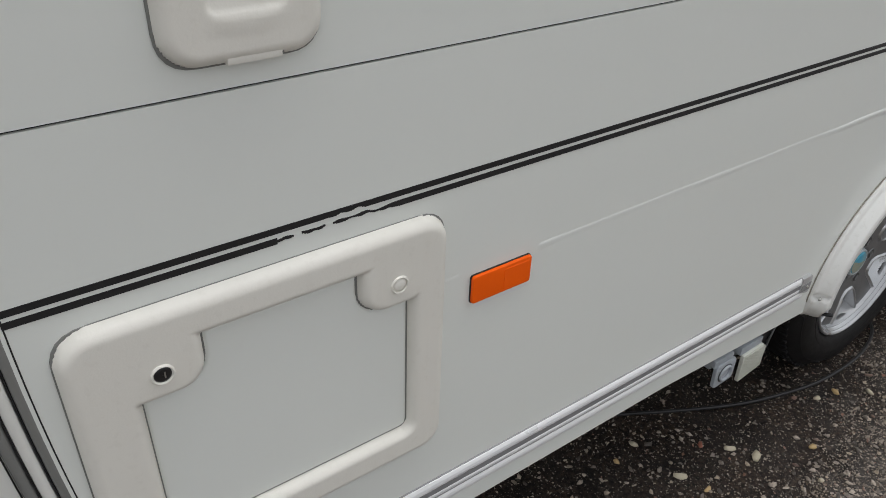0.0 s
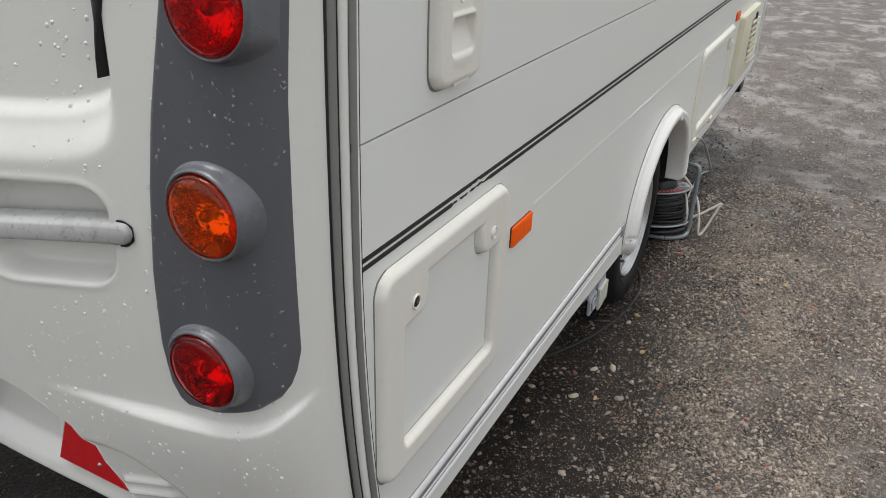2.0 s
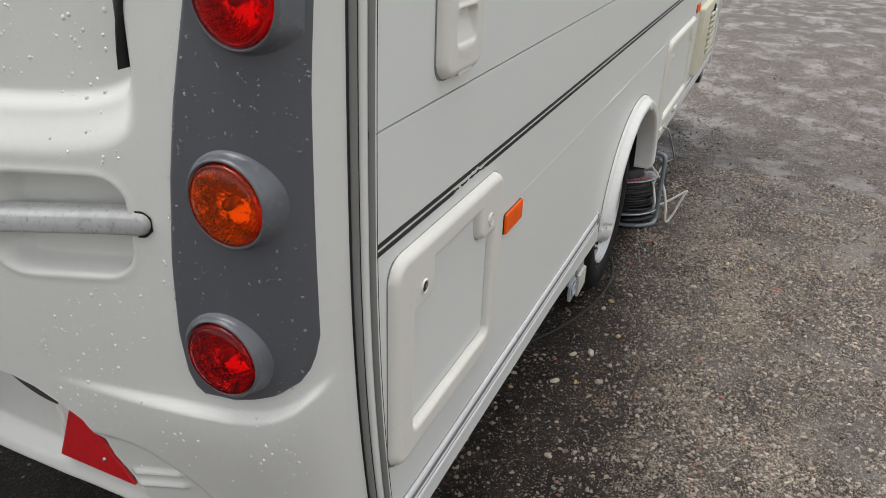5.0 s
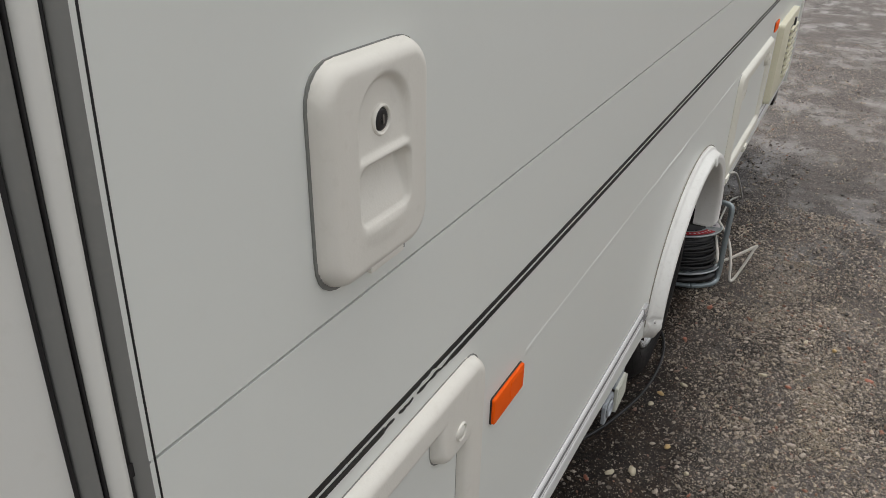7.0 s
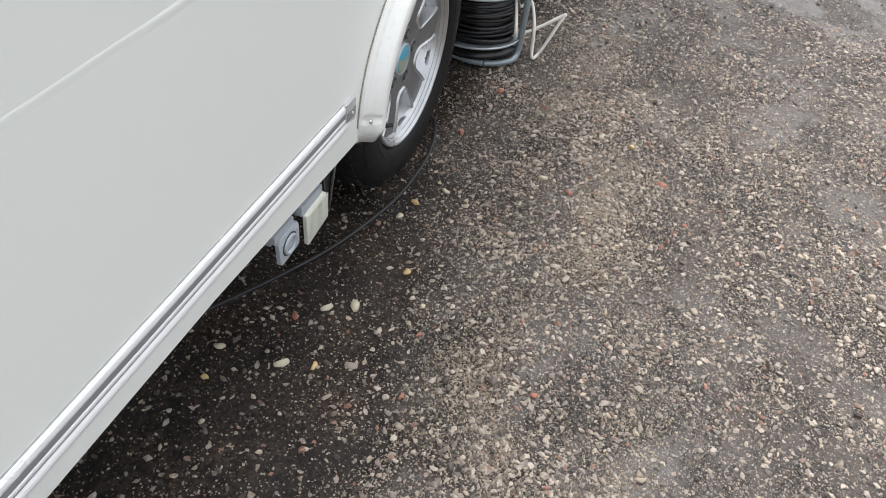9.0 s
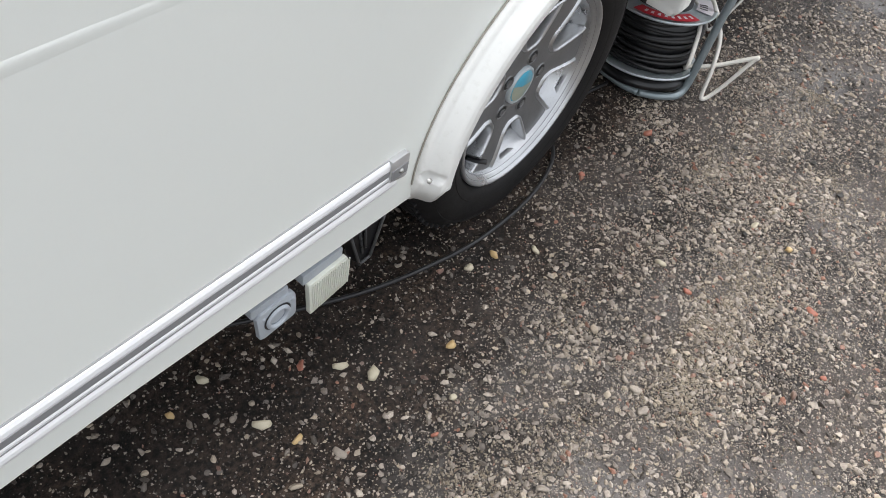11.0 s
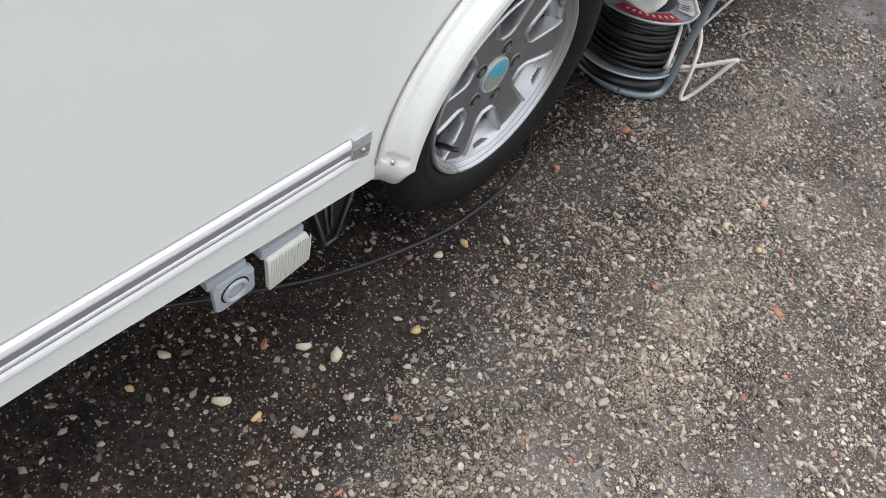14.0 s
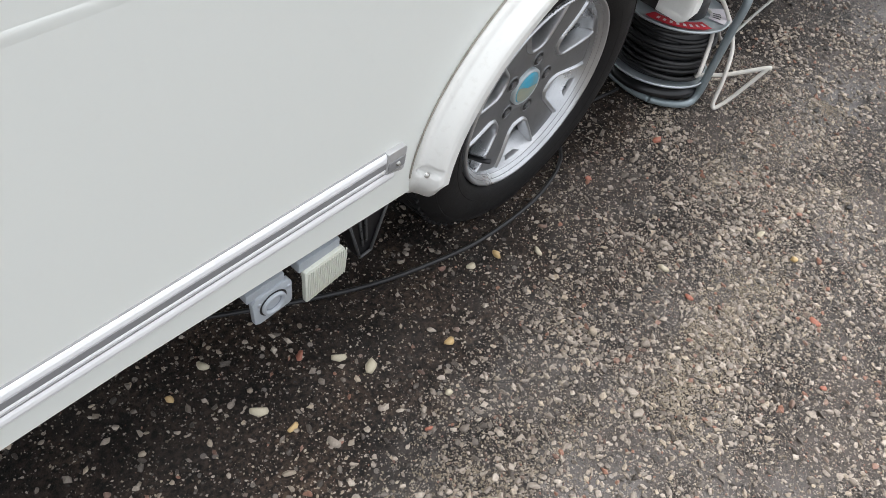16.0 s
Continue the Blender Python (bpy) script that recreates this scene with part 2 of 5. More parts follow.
def ground_material():
    """Wet tarred grit: dark earth by the van with its shade in the colour, crumbly grit, smooth grey patches with a
    water film, light grains of three sizes.
    """
    m, nt, b = nodes_of("wet_grit")

    def calc(op, x, y, z=None):
        n = nt.nodes.new("ShaderNodeMath")
        n.operation = op
        for sock, v in zip(n.inputs, (x, y, z)):
            if isinstance(v, bpy.types.NodeSocket):
                nt.links.new(v, sock)
            elif v is not None:
                sock.default_value = v
        return n.outputs[0]

    big = noise_tex(nt, 1.1, 5, 0.6)
    mid = noise_tex(nt, 7.0, 5, 0.65)
    fine = noise_tex(nt, 260, 3, 0.7)
    tc = nt.nodes.new("ShaderNodeTexCoord")
    # ragged bare earth beside and under the van, coloured darker for its shadow
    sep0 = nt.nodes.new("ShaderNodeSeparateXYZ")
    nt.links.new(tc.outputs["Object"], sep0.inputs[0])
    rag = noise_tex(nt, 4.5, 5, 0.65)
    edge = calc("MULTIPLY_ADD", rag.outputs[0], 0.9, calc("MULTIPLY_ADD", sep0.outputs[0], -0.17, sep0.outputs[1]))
    unshaded_grit = ramp(nt, edge, [(0.36, (1, 1, 1)), (0.68, (0.10, 0.10, 0.10))]).outputs[0]
    # smooth trodden patches, free of crumbs
    trod = noise_tex(nt, 3.2, 5, 0.62, stretch=(1.0, 1.5, 1.0))
    smooth = calc("MULTIPLY", ramp(nt, trod.outputs[0], [(0.47, (0, 0, 0)), (0.56, (1, 1, 1))]).outputs[0], unshaded_grit)
    shaded_soil = ramp(nt, mid.outputs[0], [(0.35, (0.008, 0.0056, 0.0042)), (0.55, (0.021, 0.0138, 0.0098)), (0.75, (0.050, 0.0325, 0.0215))]).outputs[0]
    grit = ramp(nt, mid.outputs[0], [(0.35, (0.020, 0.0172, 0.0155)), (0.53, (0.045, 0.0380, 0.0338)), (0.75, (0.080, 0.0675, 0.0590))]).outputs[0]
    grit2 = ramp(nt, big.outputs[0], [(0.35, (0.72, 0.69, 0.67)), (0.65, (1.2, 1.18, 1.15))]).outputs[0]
    c = mix(nt, unshaded_grit, shaded_soil, mix(nt, 1.0, grit, grit2, "MULTIPLY"))
    crumb = noise_tex(nt, 95, 4, 0.75)
    grain = ramp(nt, crumb.outputs[0], [(0.40, (0.16, 0.155, 0.15)), (0.5, (0.9, 0.89, 0.88)), (0.62, (2.1, 2.06, 2.0))]).outputs[0]
    c = mix(nt, 1.0, c, grain, "MULTIPLY")
    c = mix(nt, calc("MULTIPLY", smooth, 0.8), c, (0.078, 0.0655, 0.0578))
    prev_h = []
    for scale, cut, share in ((75, 0.40, 0.30), (170, 0.42, 0.38), (380, 0.44, 0.40)):
        v = nt.nodes.new("ShaderNodeTexVoronoi")
        v.inputs["Scale"].default_value = scale
        nt.links.new(tc.outputs["Object"], v.inputs["Vector"])
        sep = nt.nodes.new("ShaderNodeSeparateColor")
        nt.links.new(v.outputs["Color"], sep.inputs[0])
        lim = calc("MULTIPLY", calc("MULTIPLY", unshaded_grit, share), calc("MULTIPLY_ADD", smooth, -0.55, 1.0))
        pick = calc("LESS_THAN", sep.outputs[0], lim)
        inside = ramp(nt, v.outputs["Distance"], [(cut - 0.04, (1, 1, 1)), (cut, (0, 0, 0))]).outputs[0]
        # a dark ring round each bedded grain paints the shade at its foot
        f = calc("MULTIPLY", pick, inside)
        rim = calc("MULTIPLY", pick, ramp(nt, v.outputs["Distance"], [(cut + 0.10, (1, 1, 1)), (cut + 0.18, (0, 0, 0))]).outputs[0])
        stone = ramp(nt, sep.outputs[1], [(0.0, (0.025, 0.022, 0.020)), (0.3, (0.095, 0.083, 0.073)), (0.65, (0.20, 0.176, 0.155)), (0.9, (0.31, 0.274, 0.237)), (1.0, (0.20, 0.115, 0.085))])
        c = mix(nt, calc("MULTIPLY", rim, 0.6), c, (0.02, 0.018, 0.0165))
        c = mix(nt, f, c, stone.outputs[0])
        prev_h.append(f)
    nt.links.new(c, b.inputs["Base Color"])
    b.inputs["Specular IOR Level"].default_value = 0.22
    b.inputs["Roughness"].default_value = 0.6
    wet = noise_tex(nt, 2.3, 4, 0.6)
    film = calc("MULTIPLY", ramp(nt, wet.outputs[0], [(0.42, (0, 0, 0)), (0.60, (1, 1, 1))]).outputs[0], calc("MULTIPLY_ADD", smooth, 0.56, 0.07))
    nt.links.new(film, b.inputs["Coat Weight"])
    b.inputs["Coat Roughness"].default_value = 0.28
    n = bump(nt, b, mid.outputs[0], 0.6, 0.02)
    sheet = nt.nodes.new("ShaderNodeBump")
    sheet.inputs["Strength"].default_value, sheet.inputs["Distance"].default_value = 0.35, 0.012
    nt.links.new(mid.outputs[0], sheet.inputs["Height"])
    nt.links.new(sheet.outputs[0], b.inputs["Coat Normal"])
    n = bump(nt, b, prev_h[0], 0.9, 0.006, n)
    n = bump(nt, b, prev_h[1], 0.9, 0.003, n)
    n = bump(nt, b, fine.outputs[0], 0.8, 0.003, n)
    bump(nt, b, crumb.outputs[0], 0.7, 0.008, n)
    return m


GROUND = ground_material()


def stone_material(name, per_island, stops):
    m, nt, b = nodes_of(name)
    if per_island:
        rnd = nt.nodes.new("ShaderNodeNewGeometry").outputs["Random Per Island"]
    else:
        rnd = nt.nodes.new("ShaderNodeObjectInfo").outputs["Random"]
    c = ramp(nt, rnd, stops).outputs[0]
    n = noise_tex(nt, 160, 4, 0.65)
    s = ramp(nt, n.outputs[0], [(0.3, (0.60, 0.585, 0.565)), (0.62, (1.0, 0.99, 0.97))]).outputs[0]
    nt.links.new(mix(nt, 1.0, c, s, "MULTIPLY"), b.inputs["Base Color"])
    b.inputs["Roughness"].default_value = 0.45
    b.inputs["Specular IOR Level"].default_value = 0.35
    bump(nt, b, n.outputs[0], 0.4, 0.002)
    return m


MIXED = [(0.0, (0.048, 0.040, 0.034)), (0.18, (0.145, 0.124, 0.106)), (0.38, (0.305, 0.262, 0.221)), (0.55, (0.43, 0.376, 0.317)), (0.70, (0.22, 0.188, 0.160)),
         (0.84, (0.44, 0.372, 0.286)), (0.93, (0.175, 0.147, 0.125)), (0.982, (0.30, 0.15, 0.105)), (1.0, (0.085, 0.069, 0.060))]
SANDY = [(0.0, (0.12, 0.095, 0.068)), (0.3, (0.24, 0.20, 0.152)), (0.6, (0.35, 0.303, 0.236)), (0.85, (0.20, 0.163, 0.118)), (1.0, (0.42, 0.375, 0.305))]
PEBBLE = stone_material("pebble", False, MIXED)
GRIT = stone_material("grit", True, MIXED)
SAND = stone_material("sandy_grit", True, SANDY)


def plain_stone(name, col):
    return paint(name, col, 0.45, tuple(c * 0.45 for c in col), 0.6, scale=40)


OCHRE = plain_stone("ochre_stone", (0.47, 0.33, 0.15))
PALE = plain_stone("pale_stone", (0.46, 0.41, 0.30))
REDST = plain_stone("brick_chip", (0.34, 0.13, 0.085))


# ---- builders ----
def empty_thing(name, at, label, category, group="", kind=""):
    ob = new(name)
    ob.empty_display_size = 0.1
    ob.location = at
    return tagged(ob, label, category, group, kind)


def mesh_of(name, verts, faces, mat, smooth=True):
    me = bpy.data.meshes.new(name)
    me.from_pydata([tuple(v) for v in verts], [], faces)
    me.materials.append(mat)
    if smooth:
        me.polygons.foreach_set("use_smooth", [True] * len(me.polygons))
    me.update()
    return me


def attach(ob, parent):
    bpy.context.view_layer.update()
    ob.parent = parent
    ob.matrix_parent_inverse = parent.matrix_world.inverted()
    return ob


def shape(name, verts, faces, mat, parent=None, label="", smooth=True, facing=None):
    me = mesh_of(name, verts, faces, mat, smooth)
    if facing and sum(p.normal.dot(Vector(facing)) * p.area for p in me.polygons) < 0:
        me.flip_normals()
    ob = new(name, me)
    if parent:
        attach(ob, parent)
    return tagged(ob, label)


def part(name, bm, mat, parent=None, label="", smooth=False, angle=35):
    me = bpy.data.meshes.new(name)
    bmesh.ops.recalc_face_normals(bm, faces=bm.faces)
    for f in bm.faces:
        f.smooth = True
    for e in bm.edges:
        if len(e.link_faces) == 2 and e.calc_face_angle(0) > radians(angle):
            e.smooth = False
    bm.to_mesh(me)
    bm.free()
    me.materials.append(mat)
    ob = new(name, me)
    if parent:
        attach(ob, parent)
    return tagged(ob, label)


def box(x0, x1, y0, y1, z0, z1, bevel=0.002, seg=2):
    bm = bmesh.new()
    bmesh.ops.create_cube(bm, size=1)
    for v in bm.verts:
        v.co = Vector(((x0 + x1) / 2 + v.co.x * (x1 - x0), (y0 + y1) / 2 + v.co.y * (y1 - y0), (z0 + z1) / 2 + v.co.z * (z1 - z0)))
    if bevel:
        bmesh.ops.bevel(bm, geom=bm.edges[:], offset=bevel, segments=seg, profile=0.6, affect="EDGES")
    return bm


def round_poly(points, n=6):
    """Outline with rounded corners from (u, v, radius) rows."""
    res = []
    k = len(points)
    for i in range(k):
        p = Vector(points[i][:2])
        a, c = Vector(points[i - 1][:2]), Vector(points[(i + 1) % k][:2])
        r = points[i][2]
        if r <= 0:
            res.append(p)
            continue
        d1, d2 = (a - p).normalized(), (c - p).normalized()
        half = d1.angle(d2) / 2
        t = min(r / math.tan(half), (a - p).length * 0.49, (c - p).length * 0.49)
        s, e = p + d1 * t, p + d2 * t
        for j in range(n + 1):
            u = j / n
            res.append((1 - u) ** 2 * s + 2 * u * (1 - u) * p + u * u * e)
    return res


def plate(outline, y0, y1, bevel=0.003, seg=2):
    """A slab with an outline in x and z, from y0 (front, small y) to y1."""
    bm = bmesh.new()
    f = bm.faces.new([bm.verts.new((p[0], y1, p[1])) for p in outline])
    got = bmesh.ops.extrude_face_region(bm, geom=[f])
    top = [v for v in got["geom"] if isinstance(v, bmesh.types.BMVert)]
    for v in top:
        v.co.y = y0
    if bevel:
        edges = [e for e in bm.edges if all(abs(v.co.y - y0) < 1e-7 for v in e.verts)]
        bmesh.ops.bevel(bm, geom=edges, offset=bevel, segments=seg, profile=0.6, affect="EDGES", clamp_overlap=True)
    return bm


def grid_faces(nu, nv, closed_u=False, keep=None):
    faces = []
    for i in range(nu if closed_u else nu - 1):
        for j in range(nv - 1):
            if keep is None or keep(i, j):
                a, b = i * nv + j, ((i + 1) % nu) * nv + j
                faces.append((a, b, b + 1, a + 1))
    return faces


def lathe_y(profile, cx, cy, cz, n=48):
    """Turned body round an axis along y; profile rows are (radius, y offset)."""
    verts = []
    for i in range(n):
        a = 2 * math.pi * i / n
        for r, dy in profile:
            verts.append((cx + r * math.cos(a), cy + dy, cz + r * math.sin(a)))
    return verts, grid_faces(n, len(profile), True)


def lathe_z(profile, cx, cy, cz, n=48):
    verts = []
    for i in range(n):
        a = 2 * math.pi * i / n
        for r, dz in profile:
            verts.append((cx + r * math.cos(a), cy + r * math.sin(a), cz + dz))
    return verts, grid_faces(n, len(profile), True)


def lathe_x(profile, cx, cy, cz, n=40):
    verts = []
    for i in range(n):
        a = 2 * math.pi * i / n
        for r, dx in profile:
            verts.append((cx + dx, cy + r * math.cos(a), cz + r * math.sin(a)))
    return verts, grid_faces(n, len(profile), True)


def spline(points, per=10):
    """Smooth line through the points."""
    p = [Vector(q) for q in points]
    p = [2 * p[0] - p[1]] + p + [2 * p[-1] - p[-2]]
    res = []
    for i in range(1, len(p) - 2):
        for j in range(per):
            t = j / per
            a, b, c, d = p[i - 1], p[i], p[i + 1], p[i + 2]
            res.append(0.5 * (2 * b + (c - a) * t + (2 * a - 5 * b + 4 * c - d) * t * t + (3 * b - a - 3 * c + d) * t ** 3))
    res.append(p[-2])
    return res


def tube(line, radius, n=10, caps=True):
    verts, faces = [], []
    side = None
    k = len(line)
    for i, p in enumerate(line):
        d = (Vector(line[min(i + 1, k - 1)]) - Vector(line[max(i - 1, 0)])).normalized()
        if side is None:
            side = d.orthogonal().normalized()
        side = (side - d * side.dot(d)).normalized()
        other = d.cross(side)
        for j in range(n):
            a = 2 * math.pi * j / n
            verts.append(Vector(p) + radius * (math.cos(a) * side + math.sin(a) * other))
    for i in range(k - 1):
        for j in range(n):
            faces.append((i * n + j, i * n + (j + 1) % n, (i + 1) * n + (j + 1) % n, (i + 1) * n + j))
    if caps:
        faces.append(tuple(range(n))[::-1])
        faces.append(tuple((k - 1) * n + j for j in range(n)))
    return verts, faces


def sm(u):
    u = min(max(u, 0.0), 1.0)
    return u * u * (3 - 2 * u)


def interp(t, rows):
    """Value at t along sorted rows of (t, value)."""
    if t <= rows[0][0]:
        return rows[0][1]
    for (a, va), (b, vb) in zip(rows, rows[1:]):
        if t <= b:
            return va + (vb - va) * (t - a) / (b - a)
    return rows[-1][1]


def box_sdf(x, z, x0, x1, z0, z1, r):
    """Signed distance to a rounded rectangle; below zero inside."""
    qx, qz = abs(x - (x0 + x1) / 2) - (x1 - x0) / 2 + r, abs(z - (z0 + z1) / 2) - (z1 - z0) / 2 + r
    return math.hypot(max(qx, 0), max(qz, 0)) + min(max(qx, qz), 0) - r


def relief(x0, x1, z0, z1, step, height, base_y):
    """A moulded face in a wall plane at base_y: height(x, z) stands out of it."""
    nx, nz = int(round((x1 - x0) / step)) + 1, int(round((z1 - z0) / step)) + 1
    hs = [[height(x0 + i * step, z0 + j * step) for j in range(nz)] for i in range(nx)]
    verts = [(x0 + i * step, base_y - hs[i][j], z0 + j * step) for i in range(nx) for j in range(nz)]
    def keep(i, j):
        return max(hs[i][j], hs[i + 1][j], hs[i][j + 1], hs[i + 1][j + 1]) > -0.0015
    return verts, grid_faces(nx, nz, keep=keep)


# ---- ground ----
def swell(x, y):
    """Unevenness of the yard, fading out away from the van."""
    near = 1.0 / (1.0 + (max(abs(x - 1.5) - 3, 0) + max(abs(y) - 2, 0)) * 0.3)
    return near * (0.006 * noise.noise((x * 2.1, y * 2.1, 0.0)) + 0.004 * noise.noise((x * 9, y * 9, 3.0)) + 0.0022 * noise.noise((x * 31, y * 31, 7.0))) - 0.002


def axis_steps(lo, hi, fine, far):
    vals = list(np.arange(lo, hi + 1e-6, fine))
    d, up, down = fine, [vals[-1]], [vals[0]]
    while up[-1] < hi + far:
        d *= 1.35
        up.append(up[-1] + d)
        down.append(down[-1] - d)
    return down[:0:-1] + vals + up[1:]


def build_ground():
    xs, ys = axis_steps(-0.4, 4.2, 0.02, 400), axis_steps(-1.6, 1.3, 0.02, 400)
    verts = [(x, y, swell(x, y)) for x in xs for y in ys]
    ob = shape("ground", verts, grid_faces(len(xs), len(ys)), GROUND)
    return tagged(ob, "wet dark tarred yard strewn with grit and pebbles", "ground", kind="structure")


ground = build_ground()

# ---- caravan ----
WALL = 0.60
BOTTOM = 0.408
RAIL0, RAIL1 = 0.450, 0.5085
FRONT = 4.50
AX, AZ = 1.946, 0.322
caravan = empty_thing("caravan", (2.3, 1.6, 0.0), "white touring caravan with cream hatches and grey rear lamp panel", "caravan")


def x_trim(z):
    return 0.045 + (0.17 if z < 1.03 else 0.06) * (z - 1.03) ** 2


def arch_curve(a, b, cx, cz, n=40, power=2.3):
    """Half of a superellipse from the left foot over the top to the right foot."""
    res = []
    for i in range(n + 1):
        t = math.pi * (1 - i / n)
        c, s = math.cos(t), math.sin(t)
        res.append((cx + a * math.copysign(abs(c) ** (2 / power), c), cz + b * abs(s) ** (2 / power)))
    return res


def build_side():
    hole = arch_curve(0.395, 0.325, AX, BOTTOM, power=2.0)
    lower = [(x_trim(z) - 0.004, z) for z in np.linspace(1.1638, BOTTOM, 14)] + [(1.05, BOTTOM), (AX - 0.395, BOTTOM - 0.022)]
    lower += hole + [(FRONT, BOTTOM), (FRONT + 0.03, 0.8), (FRONT + 0.03, 1.1638)]
    side = part("side_wall", plate(lower, WALL, WALL + 0.03, 0), WHITE, caravan, "off-white painted aluminium side panel, lower half")
    upper = [(x_trim(z) - 0.004, z) for z in np.linspace(2.4, 1.1664, 18)] + [(FRONT + 0.03, 1.1664), (FRONT, 1.6), (FRONT - 0.25, 2.4)]
    part("side_wall", plate(upper, WALL, WALL + 0.03, 0), WHITE, caravan, "off-white painted aluminium side panel, upper half")
    part("joint", box(0.03, FRONT, WALL + 0.004, WALL + 0.02, 1.160, 1.170, 0), BLACKR, caravan, "thin dark panel joint")
    # pressed crease in the lower panel, fading in and out
    xs = np.arange(0.50, 4.2, 0.012)
    verts = []
    for x in xs:
        h = 0.0016 * (0.15 + 0.85 * sm(0.35 + 2.4 * noise.noise((x * 2.9, 0, 5)))) * sm((x - 0.50) / 0.05)
        if 0.535 < x < 0.66 or 2.42 < x < 3.25:
            h = -0.001
        zc = 0.866 + 0.0016 * noise.noise((x * 9, 2, 1))
        for dz, k in ((-0.012, -0.0005), (-0.004, 0.55 * h), (0.0005, h), (0.0045, 0.45 * h), (0.006, -0.0005)):
            verts.append((x, WALL - k, zc + dz))
    shape("crease", verts, grid_faces(len(xs), 5), WHITE, caravan, "wavy pressed crease in the sheet")
    return side


def stripe_run(z0, z1, worn):
    """One painted line along the wall; its worn stretch is flaked."""
    random.seed(int(z0 * 1000))
    verts, faces = [], []
    x = 0.0445
    while x < FRONT - 0.02:
        near_wear = worn[0] < x < worn[1]
        w = 0.003 if near_wear else 0.05
        a, b = z0, z1
        if near_wear:
            hurt = sm(min(x - worn[0], worn[1] - x) / 0.03)
            a += (z1 - z0) * hurt * max(0.0, 0.55 * noise.noise((x * 90, z0 * 50, 0)) + worn[2])
            b -= (z1 - z0) * hurt * max(0.0, 0.55 * noise.noise((x * 70, z0 * 50, 9)) + worn[2] * 0.5)
        if b - a > 0.0012:
            k = len(verts)
            verts += [(x, WALL - 0.0008, a), (x + w, WALL - 0.0008, a), (x + w, WALL - 0.0008, b), (x, WALL - 0.0008, b),
                      (x, WALL + 0.001, a), (x + w, WALL + 0.001, a), (x + w, WALL + 0.001, b), (x, WALL + 0.001, b)]
            faces += [(k, k + 1, k + 2, k + 3), (k, k + 4, k + 5, k + 1), (k + 3, k + 2, k + 6, k + 7), (k, k + 3, k + 7, k + 4), (k + 1, k + 5, k + 6, k + 2)]
        x += w
    return verts, faces


side_wall = build_side()
shape("stripe", *stripe_run(1.0088, 1.0158, (0.34, 0.41, 0.08)), STRIPE, caravan, "black pinstripe, flaked above the hatch", smooth=False)
shape("stripe", *stripe_run(0.9970, 1.0040, (0.25, 0.44, 0.42)), STRIPE, caravan, "black pinstripe, flaked above the hatch", smooth=False)


def build_rail(x0, x1, cap_left, cap_right):
    """Aluminium awning rail with two bright ribs and a dull insert."""
    prof = [(0, 0.0), (0.0030, 0.0006), (0.0055, 0.0035), (0.0066, 0.0085), (0.0062, 0.0140), (0.0046, 0.0180), (0.0038, 0.0192), (0.0042, 0.0215), (0.0056, 0.0240), (0.0062, 0.0275), (0.0056, 0.0302), (0.0048, 0.0312),
            (0.0048, 0.0418), (0.0056, 0.0426), (0.0064, 0.0470), (0.0058, 0.0530), (0.0035, 0.0575), (0.0, 0.0585)]
    prof = [(h, RAIL0 + z) for h, z in prof]
    verts = [(x, WALL - h, z) for x in (x0, x1) for h, z in prof]
    faces = grid_faces(2, len(prof)) + [tuple(range(len(prof))), tuple(range(2 * len(prof) - 1, len(prof) - 1, -1))]
    rail = shape("rail", verts, faces, ALU, caravan, "ribbed aluminium side rail", smooth=False)
    part("groove", box(x0, x1, WALL - 0.0044, WALL - 0.002, RAIL0 + 0.0184, RAIL0 + 0.0206, 0), RAILG, rail, "grey groove between the ribs")
    part("insert", box(x0, x1, WALL - 0.0056, WALL - 0.002, RAIL0 + 0.0310, RAIL0 + 0.0420, 0.0005, 1), ALUD, rail, "dull grey rail insert")
    for z in (-0.0012, 0.0583):
        part("sealant", box(x0, x1, WALL - 0.0022, WALL + 0.001, RAIL0 + z, RAIL0 + z + 0.0013, 0), RAILG, rail, "dirty sealant line along the rail")
    for c, on in ((x0, cap_left), (x1, cap_right)):
        if on:
            part("rail_cap", plate(round_poly([(c - 0.018, RAIL0 + 0.022, 0.002), (c + 0.018, RAIL0 + 0.012, 0.006), (c + 0.018, RAIL1 + 0.0015, 0.008), (c - 0.018, RAIL1 + 0.0015, 0.002)]), WALL - 0.0085, WALL, 0.003), CAPM, rail, "grey metal end cap with a screw")
            part("cap_face", box(c - 0.0165, c + 0.0165, WALL - 0.0095, WALL - 0.008, RAIL0 + 0.024, RAIL0 + 0.0425, 0.0006, 1), ALUD, rail, "dull face of the end cap")
            shape("screw", *lathe_y([(0, -0.003), (0.003, -0.0026), (0.004, 0)], c + 0.002, WALL - 0.0092, RAIL0 + 0.034, 12), CHROME, rail)
    return rail


build_rail(x_trim(0.48), 1.474, False, True)
build_rail(2.46, FRONT, False, False)


# ---- corner trim at the rear edge ----
def swept_trim(name, prof, mat, label):
    """A strip that follows the rear corner; prof rows are (offset along x from the corner line, y)."""
    zs = np.linspace(0.40, 2.4, 50)
    verts = [(x_trim(z) + dx, y, z) for z in zs for dx, y in prof]
    return shape(name, verts, grid_faces(len(zs), len(prof)), mat, caravan, label)


